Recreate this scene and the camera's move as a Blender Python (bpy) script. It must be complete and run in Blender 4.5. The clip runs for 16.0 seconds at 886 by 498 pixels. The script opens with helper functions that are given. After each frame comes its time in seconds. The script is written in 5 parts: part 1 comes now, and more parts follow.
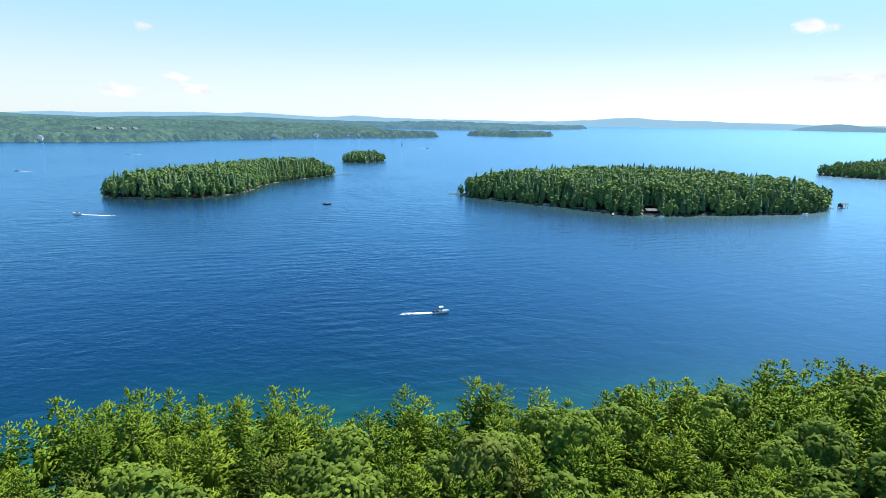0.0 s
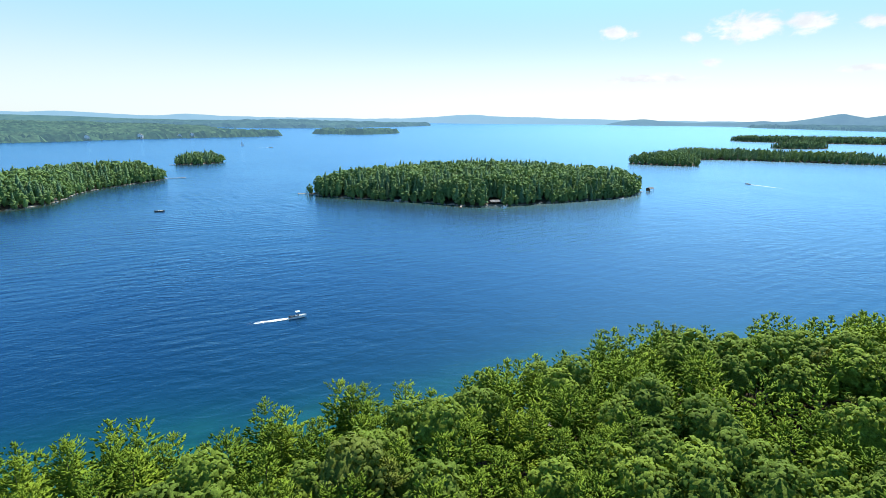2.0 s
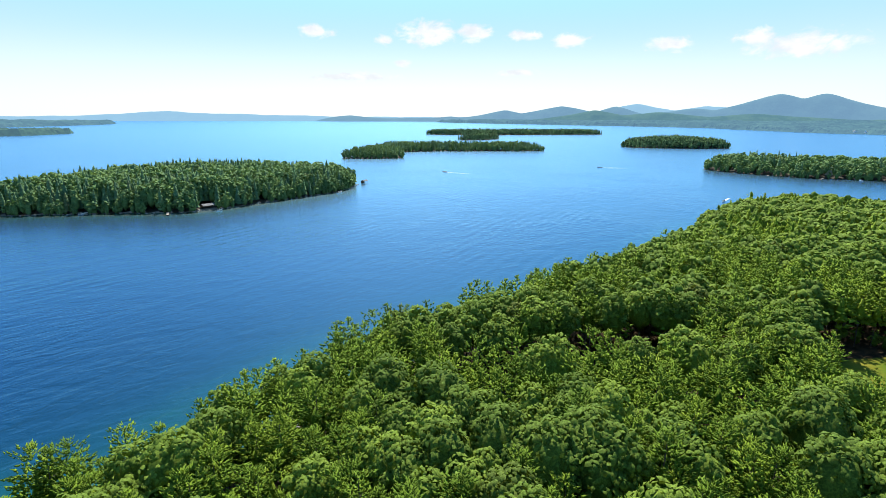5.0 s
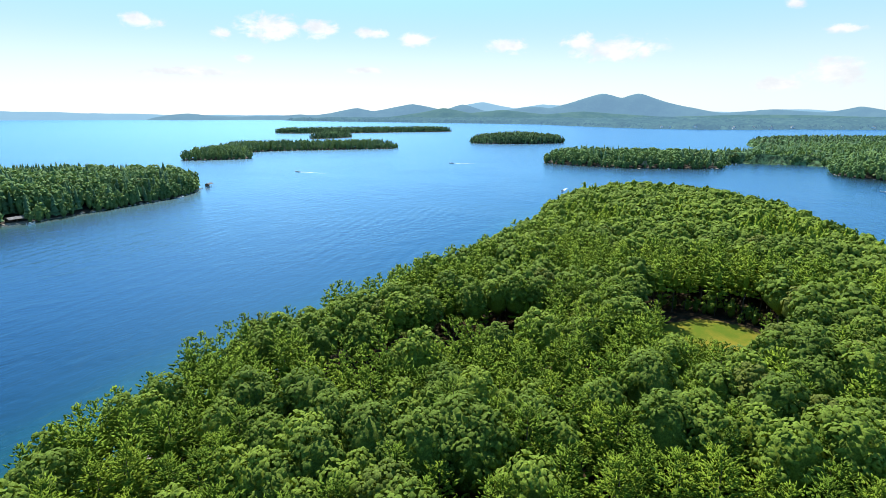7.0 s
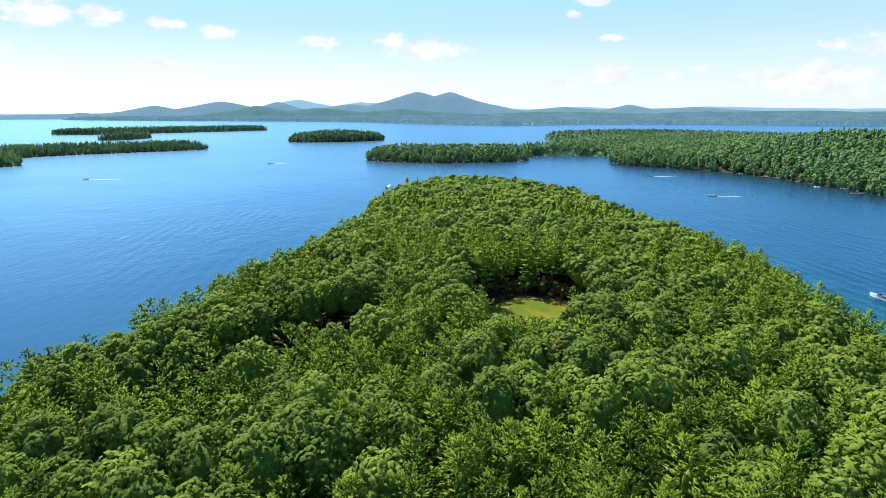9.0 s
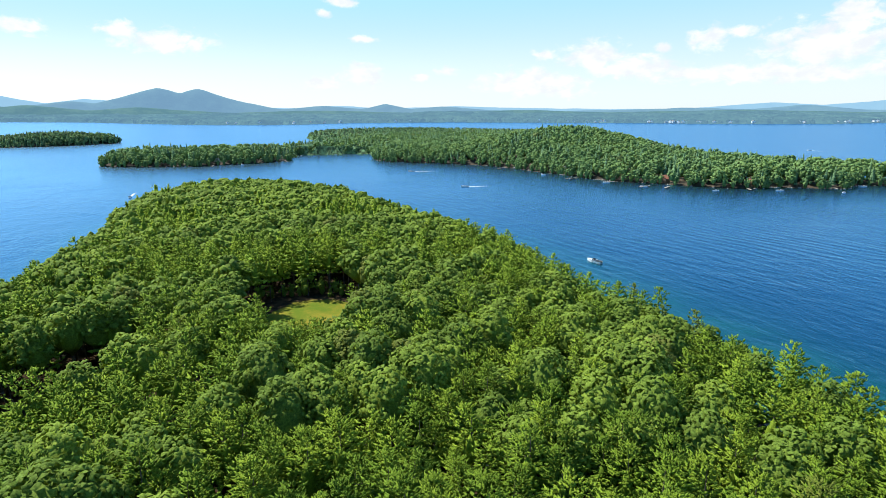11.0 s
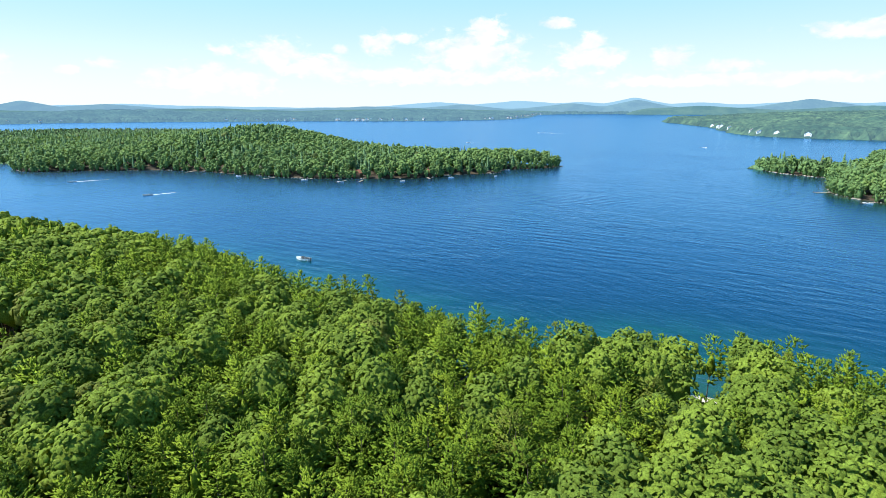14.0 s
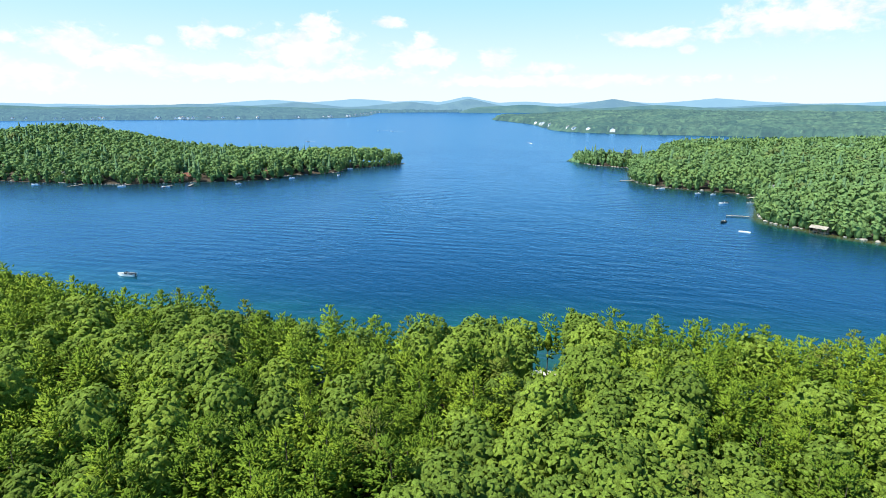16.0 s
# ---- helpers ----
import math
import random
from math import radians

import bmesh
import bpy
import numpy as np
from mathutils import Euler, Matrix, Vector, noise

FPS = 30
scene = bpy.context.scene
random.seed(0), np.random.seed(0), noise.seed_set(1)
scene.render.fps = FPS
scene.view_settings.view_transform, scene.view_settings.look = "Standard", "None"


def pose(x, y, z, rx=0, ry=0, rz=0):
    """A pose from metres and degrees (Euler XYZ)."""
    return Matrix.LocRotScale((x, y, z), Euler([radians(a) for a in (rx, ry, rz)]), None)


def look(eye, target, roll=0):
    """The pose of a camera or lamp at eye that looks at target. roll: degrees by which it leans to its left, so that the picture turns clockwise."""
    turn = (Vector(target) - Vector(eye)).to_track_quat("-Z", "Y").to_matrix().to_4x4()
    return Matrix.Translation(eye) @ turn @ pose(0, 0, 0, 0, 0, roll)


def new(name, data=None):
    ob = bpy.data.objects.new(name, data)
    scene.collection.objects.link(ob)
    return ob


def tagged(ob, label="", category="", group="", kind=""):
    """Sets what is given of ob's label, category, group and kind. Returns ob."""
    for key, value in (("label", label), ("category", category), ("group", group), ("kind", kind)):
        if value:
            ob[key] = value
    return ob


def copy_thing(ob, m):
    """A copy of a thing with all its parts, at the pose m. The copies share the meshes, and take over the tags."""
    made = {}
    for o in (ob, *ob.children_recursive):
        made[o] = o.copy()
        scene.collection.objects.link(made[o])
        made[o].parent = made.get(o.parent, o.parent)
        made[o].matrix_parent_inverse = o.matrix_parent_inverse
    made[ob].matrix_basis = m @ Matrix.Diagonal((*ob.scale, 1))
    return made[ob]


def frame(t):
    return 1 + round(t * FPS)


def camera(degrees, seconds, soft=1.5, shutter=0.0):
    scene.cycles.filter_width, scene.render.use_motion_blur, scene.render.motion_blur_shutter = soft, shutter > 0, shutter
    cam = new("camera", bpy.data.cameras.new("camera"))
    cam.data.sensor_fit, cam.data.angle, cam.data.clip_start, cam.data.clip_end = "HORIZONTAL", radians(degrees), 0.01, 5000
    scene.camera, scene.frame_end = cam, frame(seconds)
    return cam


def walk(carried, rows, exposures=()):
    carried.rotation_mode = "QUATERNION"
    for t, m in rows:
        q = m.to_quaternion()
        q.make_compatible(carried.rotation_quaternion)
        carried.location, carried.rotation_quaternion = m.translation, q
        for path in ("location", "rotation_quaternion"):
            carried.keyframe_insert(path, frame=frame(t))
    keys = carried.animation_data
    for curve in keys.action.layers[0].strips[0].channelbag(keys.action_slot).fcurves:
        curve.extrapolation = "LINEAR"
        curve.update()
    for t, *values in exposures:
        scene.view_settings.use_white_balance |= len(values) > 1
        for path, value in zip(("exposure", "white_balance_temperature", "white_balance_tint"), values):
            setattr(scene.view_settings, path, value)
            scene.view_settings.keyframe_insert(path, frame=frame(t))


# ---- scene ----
# A wooded peninsula and islands in a large lake, seen from 60 m above the water. x east, y ahead of the first view.
cam = camera(78.4, 16.0, soft=0.7)
EYE = (0.0, 0.0, 60.0)
PATH = [
    (0.0, -13.35, -0.9, 0.0), (0.5, -13.36, -0.78, -3.7), (1.0, -13.38, -0.69, -7.42), (1.5, -13.39, -0.59, -11.37),
    (2.0, -13.42, -0.5, -15.73), (2.5, -13.44, -0.48, -20.1), (3.0, -13.48, -0.42, -24.62), (3.5, -13.5, -0.31, -29.73),
    (4.0, -13.56, -0.26, -34.85), (4.5, -13.6, -0.2, -39.96), (4.7, -13.6, -0.19, -41.98), (6.8, -13.79, -0.03, -58.82),
    (7.0, -13.8, -0.02, -59.99), (7.5, -13.83, 0.02, -63.3), (8.0, -13.87, 0.06, -67.46), (8.5, -13.95, 0.13, -72.65),
    (9.0, -14.05, 0.17, -78.4), (9.2, -14.07, 0.18, -80.76), (11.3, -14.24, 0.07, -105.98), (11.5, -14.26, 0.06, -108.16),
    (12.0, -14.28, 0.06, -113.33), (12.5, -14.3, 0.07, -118.81), (13.0, -14.33, 0.06, -124.29), (13.5, -14.36, 0.06, -129.12),
    (14.0, -14.4, 0.04, -133.59), (14.5, -14.44, 0.01, -137.6), (15.0, -14.48, -0.02, -142.08), (15.5, -14.53, -0.08, -146.2),
    (16.0, -14.57, -0.13, -149.97)]
EXPOSURE = 0.75
walk(cam, [(t, pose(*EYE, 90 + pitch, roll, yaw)) for t, pitch, roll, yaw in PATH], exposures=[(0.0, EXPOSURE), (9.0, EXPOSURE), (12.5, EXPOSURE + 0.1), (16.0, EXPOSURE + 0.12)])

# ---------------------------------------------------------------- node helpers
def node(nt, kind, **values):
    nd = nt.nodes.new(kind)
    for key, value in values.items():
        if key in ("operation", "data_type", "blend_type", "noise_dimensions", "feature", "attribute_name", "wave_type", "bands_direction",
                   "sky_type", "sun_disc", "sun_elevation", "sun_rotation", "altitude", "air_density", "dust_density", "ozone_density", "use_clamp", "vector_type", "interpolation_type"):
            if key == "operation": nd.operation = value
            elif key == "data_type": nd.data_type = value
            elif key == "blend_type": nd.blend_type = value
            elif key == "attribute_name": nd.attribute_name = value
            elif key == "sky_type": nd.sky_type = value
            elif key == "sun_disc": nd.sun_disc = value
            elif key == "sun_elevation": nd.sun_elevation = value
            elif key == "sun_rotation": nd.sun_rotation = value
            elif key == "altitude": nd.altitude = value
            elif key == "air_density": nd.air_density = value
            elif key == "dust_density": nd.dust_density = value
            elif key == "ozone_density": nd.ozone_density = value
            elif key == "interpolation_type": nd.interpolation_type = value
            elif key == "use_clamp": nd.use_clamp = value
    return nd


def feed(nt, socket, value):
    if isinstance(value, bpy.types.NodeSocket):
        nt.links.new(value, socket)
    else:
        socket.default_value = value


def maths(nt, operation, a, b=None, c=None, clamp=False):
    nd = node(nt, "ShaderNodeMath", operation=operation, use_clamp=clamp)
    for i, v in enumerate((a, b, c)):
        if v is not None:
            feed(nt, nd.inputs[i], v)
    return nd.outputs[0]


def vmaths(nt, operation, a, b=None):
    nd = node(nt, "ShaderNodeVectorMath", operation=operation)
    feed(nt, nd.inputs[0], a)
    if b is not None:
        feed(nt, nd.inputs[1], b)
    return nd.outputs["Value"] if operation in ("LENGTH", "DOT_PRODUCT") else nd.outputs["Vector"]


def mixed(nt, factor, a, b, blend="MIX"):
    nd = node(nt, "ShaderNodeMix", data_type="RGBA", blend_type=blend)
    feed(nt, nd.inputs["Factor"], factor)
    feed(nt, nd.inputs[6], a if isinstance(a, bpy.types.NodeSocket) else (*a, 1))
    feed(nt, nd.inputs[7], b if isinstance(b, bpy.types.NodeSocket) else (*b, 1))
    return nd.outputs[2]


def noise_at(nt, vector, scale, detail=3.0, rough=0.55, warp=0.0):
    nd = node(nt, "ShaderNodeTexNoise")
    feed(nt, nd.inputs["Vector"], vector)
    nd.inputs["Scale"].default_value, nd.inputs["Detail"].default_value = scale, detail
    nd.inputs["Roughness"].default_value, nd.inputs["Distortion"].default_value = rough, warp
    return nd.outputs["Fac"]


def ranged(nt, value, a, b, c=0.0, d=1.0, smooth=True):
    nd = node(nt, "ShaderNodeMapRange", interpolation_type="SMOOTHSTEP" if smooth else "LINEAR")
    feed(nt, nd.inputs[0], value)
    for i, v in enumerate((a, b, c, d)):
        nd.inputs[1 + i].default_value = v
    return nd.outputs[0]


# ---------------------------------------------------------------- sky, clouds and sun
SUN_AZ, SUN_EL = 42.0, 54.0
world = bpy.data.worlds.new("daylight")
scene.world = world
world.use_nodes = True
wn = world.node_tree
wn.nodes.clear()
sky = node(wn, "ShaderNodeTexSky", sky_type="NISHITA", sun_disc=False, sun_elevation=radians(SUN_EL), sun_rotation=radians(SUN_AZ),
           altitude=200.0, air_density=1.0, dust_density=0.9, ozone_density=1.5)
way = node(wn, "ShaderNodeTexCoord").outputs["Generated"]
split = node(wn, "ShaderNodeSeparateXYZ")
wn.links.new(way, split.inputs[0])
deg = 180 / math.pi
azimuth = maths(wn, "MULTIPLY", maths(wn, "ARCTAN2", split.outputs[0], split.outputs[1]), deg)
azimuth = maths(wn, "WRAP", azimuth, 270.0, -90.0)
rise = maths(wn, "MULTIPLY", maths(wn, "ARCSINE", split.outputs[2]), deg)
joined = node(wn, "ShaderNodeCombineXYZ")
wn.links.new(azimuth, joined.inputs[0])
wn.links.new(rise, joined.inputs[1])
sky_place = joined.outputs[0]
# clouds: azimuth, elevation, half width, half height, in degrees
CLOUDS_SOUTH = [(-27.6, 7.6, 0.8, 0.35), (-25.5, 3.4, 1.4, 0.45), (-29.7, 2.1, 2.2, 0.6), (-23.7, 2.4, 1.2, 0.6), (32.4, 8.0, 1.8, 0.6),
                (39.0, 7.3, 0.9, 0.5), (43.5, 8.0, 3.2, 1.1), (47.9, 8.2, 1.9, 0.9), (53.0, 7.8, 2.0, 0.5), (57.3, 7.2, 2.1, 0.7), (40.7, 5.2, 1.0, 0.4),
                (35.7, 3.9, 4.2, 0.45), (66.5, 6.6, 1.8, 0.75), (52.4, 4.4, 2.0, 0.4)]
CLOUDS_EAST = [(73.3, 6.9, 1.9, 0.7), (76.7, 6.1, 4.0, 1.1), (91.0, 9.1, 0.8, 0.4), (94.9, 6.8, 1.3, 0.4), (94.6, 3.6, 2.3, 1.2), (90.3, 2.7, 1.9, 0.7),
               (111.5, 2.7, 5.6, 1.5), (92.8, 10.1, 1.5, 0.5), (103.0, 3.9, 1.2, 0.5), (100.0, 3.2, 1.0, 0.4), (112.5, 5.4, 1.1, 0.6)]
CLOUDS_NORTH = [(117.5, 5.1, 3.2, 1.4), (121.5, 4.0, 4.2, 1.3), (123.6, 5.7, 0.9, 0.5), (127.2, 6.3, 1.8, 1.1), (129.9, 6.7, 1.2, 0.5), (136.4, 5.4, 5.2, 2.0),
                (138.0, 7.0, 2.6, 1.7), (144.8, 8.1, 1.5, 0.6), (147.8, 4.9, 3.3, 1.5), (148.0, 6.2, 1.6, 1.0), (155.2, 4.6, 1.8, 1.1), (160.0, 3.8, 3.0, 0.6),
                (172.9, 5.2, 0.9, 0.5), (170.5, 6.3, 5.0, 0.8), (181.5, 7.4, 7.0, 1.7), (133.0, 3.2, 14.0, 0.8), (160.0, 2.6, 16.0, 0.6)]
cover = None
for a, e, w, h in CLOUDS_SOUTH + CLOUDS_EAST + CLOUDS_NORTH:
    off = vmaths(wn, "MULTIPLY", vmaths(wn, "SUBTRACT", sky_place, (a, e, 0)), (1 / w, 1 / h, 0))
    near = maths(wn, "SUBTRACT", 1.0, vmaths(wn, "LENGTH", off))
    cover = near if cover is None else maths(wn, "MAXIMUM", cover, near)
puff_place = vmaths(wn, "MULTIPLY", sky_place, (1.0, 1.7, 1.0))
puff = noise_at(wn, puff_place, 0.55, 6.0, 0.6, 0.3)
body_noise = maths(wn, "MULTIPLY", maths(wn, "SUBTRACT", puff, 0.5), 2.6)
density = ranged(wn, maths(wn, "ADD", maths(wn, "MAXIMUM", cover, -1.0), body_noise), -0.2, 0.65)
haze = ranged(wn, rise, 8.0, 20.0, 0.9, 0.0)
low_air = mixed(wn, ranged(wn, rise, 0.5, 11.0), (5.3, 5.7, 5.8), (2.9, 4.75, 5.8))
lit_sky = mixed(wn, 1.0, sky.outputs[0], (0.58, 1.18, 1.45), "MULTIPLY")
sunward = maths(wn, "SUBTRACT", azimuth, SUN_AZ)
aureole = maths(wn, "EXPONENT", maths(wn, "MULTIPLY", maths(wn, "MULTIPLY", sunward, sunward), -1 / 2600.0))
low_air = mixed(wn, maths(wn, "MULTIPLY", aureole, ranged(wn, rise, 0.5, 8.0, 0.6, 0.02)), low_air, (7.4, 7.4, 7.2))
lit_sky = mixed(wn, haze, lit_sky, low_air)
cloud_shade = mixed(wn, ranged(wn, noise_at(wn, puff_place, 0.35, 4.0, 0.6), 0.35, 0.7), (5.2, 5.4, 5.7), (6.6, 6.6, 6.6))
lit_sky = mixed(wn, maths(wn, "MULTIPLY", density, 0.92), lit_sky, cloud_shade)
back = node(wn, "ShaderNodeBackground")
wn.links.new(lit_sky, back.inputs[0])
back.inputs[1].default_value = 0.1
wn.links.new(back.outputs[0], node(wn, "ShaderNodeOutputWorld").inputs[0])

sun_data = bpy.data.lights.new("sun", "SUN")
sun_data.energy, sun_data.angle, sun_data.color = 4.8, radians(0.53), (1.0, 0.96, 0.88)
sun = new("sun", sun_data)
sx, sy = math.sin(radians(SUN_AZ)) * math.cos(radians(SUN_EL)), math.cos(radians(SUN_AZ)) * math.cos(radians(SUN_EL))
sun.matrix_world = look((sx * 400, sy * 400, math.sin(radians(SUN_EL)) * 400), (0, 0, 0))


# ---------------------------------------------------------------- materials
MEADOW = (138.0, 3.8, 22.0, 16.0)
def material(name):
    mat = bpy.data.materials.new(name)
    mat.use_nodes = True
    nt = mat.node_tree
    nt.nodes.clear()
    out = node(nt, "ShaderNodeOutputMaterial")
    return mat, nt, out


def foliage(name, dark, mid, light, per_object, through_light=0.12, leaf_vary=0.11, grain=4.5, depth=0.28):
    """Leaves: part of the light goes through them; the tint changes from tree to tree and from spray to spray."""
    mat, nt, out = material(name)
    if per_object:
        tree = node(nt, "ShaderNodeObjectInfo").outputs["Random"]
    else:
        tree = node(nt, "ShaderNodeAttribute", attribute_name="tint").outputs["Fac"]
    leaf = node(nt, "ShaderNodeNewGeometry").outputs["Random Per Island"]
    colour = mixed(nt, ranged(nt, tree, 0.0, 0.55, smooth=False), dark, mid)
    colour = mixed(nt, ranged(nt, tree, 0.55, 1.0, smooth=False), colour, light)
    colour = mixed(nt, ranged(nt, tree, 0.0, 0.05, 0.3, 0.0), colour, (0.20, 0.17, 0.045))
    vary = ranged(nt, leaf, 0.0, 1.0, 1.0 - leaf_vary, 1.0 + leaf_vary, smooth=False)
    place = node(nt, "ShaderNodeTexCoord").outputs["Object"]
    # noise paints the dim gaps between leaf clumps into the colour
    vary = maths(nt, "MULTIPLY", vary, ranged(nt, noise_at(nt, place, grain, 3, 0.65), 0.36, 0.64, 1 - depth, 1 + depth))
    scaled = node(nt, "ShaderNodeVectorMath", operation="SCALE")
    nt.links.new(colour, scaled.inputs[0])
    nt.links.new(vary, scaled.inputs["Scale"])
    body = node(nt, "ShaderNodeBsdfPrincipled")
    nt.links.new(scaled.outputs[0], body.inputs["Base Color"])
    body.inputs["Roughness"].default_value = 0.7
    body.inputs["Specular IOR Level"].default_value = 0.05
    relief = node(nt, "ShaderNodeBump")
    relief.inputs["Strength"].default_value, relief.inputs["Distance"].default_value = 0.55, 0.35 / grain
    nt.links.new(noise_at(nt, place, grain * 1.6, 4, 0.7), relief.inputs["Height"])
    nt.links.new(relief.outputs[0], body.inputs["Normal"])
    glow = node(nt, "ShaderNodeBsdfTranslucent")
    warm = mixed(nt, 1.0, scaled.outputs[0], (1.25, 1.2, 0.6), "MULTIPLY")
    nt.links.new(warm, glow.inputs[0])
    blend = node(nt, "ShaderNodeMixShader")
    blend.inputs[0].default_value = through_light
    nt.links.new(body.outputs[0], blend.inputs[1])
    nt.links.new(glow.outputs[0], blend.inputs[2])
    nt.links.new(blend.outputs[0], out.inputs[0])
    return mat


def plain(name, a, b, scale=2.0, rough=0.7, metal=0.0, bump=0.0, bump_scale=20.0):
    """A surface with two tones in soft patches and a fine relief."""
    mat, nt, out = material(name)
    place = node(nt, "ShaderNodeTexCoord").outputs["Object"]
    fine = noise_at(nt, place, scale * 7, 3)
    tone = maths(nt, "ADD", maths(nt, "MULTIPLY", noise_at(nt, place, scale, 4), 0.7), maths(nt, "MULTIPLY", fine, 0.3))
    body = node(nt, "ShaderNodeBsdfPrincipled")
    nt.links.new(mixed(nt, ranged(nt, tone, 0.35, 0.65), a, b), body.inputs["Base Color"])
    body.inputs["Roughness"].default_value, body.inputs["Metallic"].default_value = rough, metal
    if bump:
        bp = node(nt, "ShaderNodeBump")
        bp.inputs["Strength"].default_value = bump
        nt.links.new(noise_at(nt, place, bump_scale, 4), bp.inputs["Height"])
        nt.links.new(bp.outputs[0], body.inputs["Normal"])
    nt.links.new(body.outputs[0], out.inputs[0])
    return mat


def clearing_floor():
    """Leaf litter under the trees, and sunburnt mown grass in the one open meadow, with a ragged edge."""
    mat, nt, out = material("forest_floor_and_meadow")
    place = node(nt, "ShaderNodeTexCoord").outputs["Object"]
    mx, my, ma, mb = MEADOW
    off = vmaths(nt, "MULTIPLY", vmaths(nt, "SUBTRACT", place, (mx, my, 0)), (1 / ma, 1 / mb, 0))
    inside = maths(nt, "SUBTRACT", 1.0, maths(nt, "ADD", vmaths(nt, "LENGTH", off), maths(nt, "MULTIPLY", maths(nt, "SUBTRACT", noise_at(nt, place, 0.25, 4, 0.6), 0.5), 0.35)))
    litter = mixed(nt, ranged(nt, noise_at(nt, place, 0.3, 5, 0.65), 0.35, 0.65), (0.020, 0.016, 0.010), (0.060, 0.038, 0.020))
    blades = maths(nt, "ADD", maths(nt, "MULTIPLY", noise_at(nt, place, 0.13, 3, 0.6), 0.7), maths(nt, "MULTIPLY", noise_at(nt, place, 2.2, 4, 0.7), 0.3))
    grass = mixed(nt, ranged(nt, blades, 0.36, 0.62), (0.084, 0.126, 0.012), (0.185, 0.160, 0.020))
    body = node(nt, "ShaderNodeBsdfPrincipled")
    nt.links.new(mixed(nt, ranged(nt, inside, -0.02, 0.08), litter, grass), body.inputs["Base Color"])
    body.inputs["Roughness"].default_value, body.inputs["Specular IOR Level"].default_value = 0.95, 0.05
    bp = node(nt, "ShaderNodeBump")
    bp.inputs["Strength"].default_value = 0.5
    nt.links.new(noise_at(nt, place, 3.0, 4), bp.inputs["Height"])
    nt.links.new(bp.outputs[0], body.inputs["Normal"])
    nt.links.new(body.outputs[0], out.inputs[0])
    return mat


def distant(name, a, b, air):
    """Wooded hills kilometres away: a backdrop whose blue summer air is painted on as emission."""
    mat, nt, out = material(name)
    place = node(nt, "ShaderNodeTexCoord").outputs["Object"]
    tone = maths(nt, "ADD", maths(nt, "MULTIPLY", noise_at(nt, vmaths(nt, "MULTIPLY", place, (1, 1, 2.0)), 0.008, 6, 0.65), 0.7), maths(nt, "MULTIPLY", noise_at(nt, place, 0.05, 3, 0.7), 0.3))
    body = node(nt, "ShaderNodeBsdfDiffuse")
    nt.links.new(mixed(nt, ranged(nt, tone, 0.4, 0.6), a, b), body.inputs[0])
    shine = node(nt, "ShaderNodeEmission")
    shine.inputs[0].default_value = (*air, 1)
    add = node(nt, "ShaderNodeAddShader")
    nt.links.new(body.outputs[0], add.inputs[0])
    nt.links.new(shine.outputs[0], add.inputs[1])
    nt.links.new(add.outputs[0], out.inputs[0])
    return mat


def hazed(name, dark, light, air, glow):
    """Woods kilometres off: the far backdrop, with blue air haze painted on as emission."""
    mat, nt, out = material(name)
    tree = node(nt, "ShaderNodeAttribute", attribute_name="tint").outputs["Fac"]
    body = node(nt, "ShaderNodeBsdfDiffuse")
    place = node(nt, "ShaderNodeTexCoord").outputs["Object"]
    # colour noise stands in for the shade between crowns
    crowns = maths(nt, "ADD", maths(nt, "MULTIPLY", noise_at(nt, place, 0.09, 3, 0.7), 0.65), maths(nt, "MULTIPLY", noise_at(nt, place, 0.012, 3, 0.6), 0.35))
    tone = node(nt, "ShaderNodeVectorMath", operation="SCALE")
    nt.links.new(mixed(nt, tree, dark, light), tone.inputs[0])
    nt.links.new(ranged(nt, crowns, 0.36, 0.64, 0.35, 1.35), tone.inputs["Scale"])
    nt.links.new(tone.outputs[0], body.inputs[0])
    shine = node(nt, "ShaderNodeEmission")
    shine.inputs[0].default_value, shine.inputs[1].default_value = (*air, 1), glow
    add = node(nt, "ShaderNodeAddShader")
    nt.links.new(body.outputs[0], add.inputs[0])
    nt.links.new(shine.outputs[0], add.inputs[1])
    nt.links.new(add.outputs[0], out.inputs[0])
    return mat


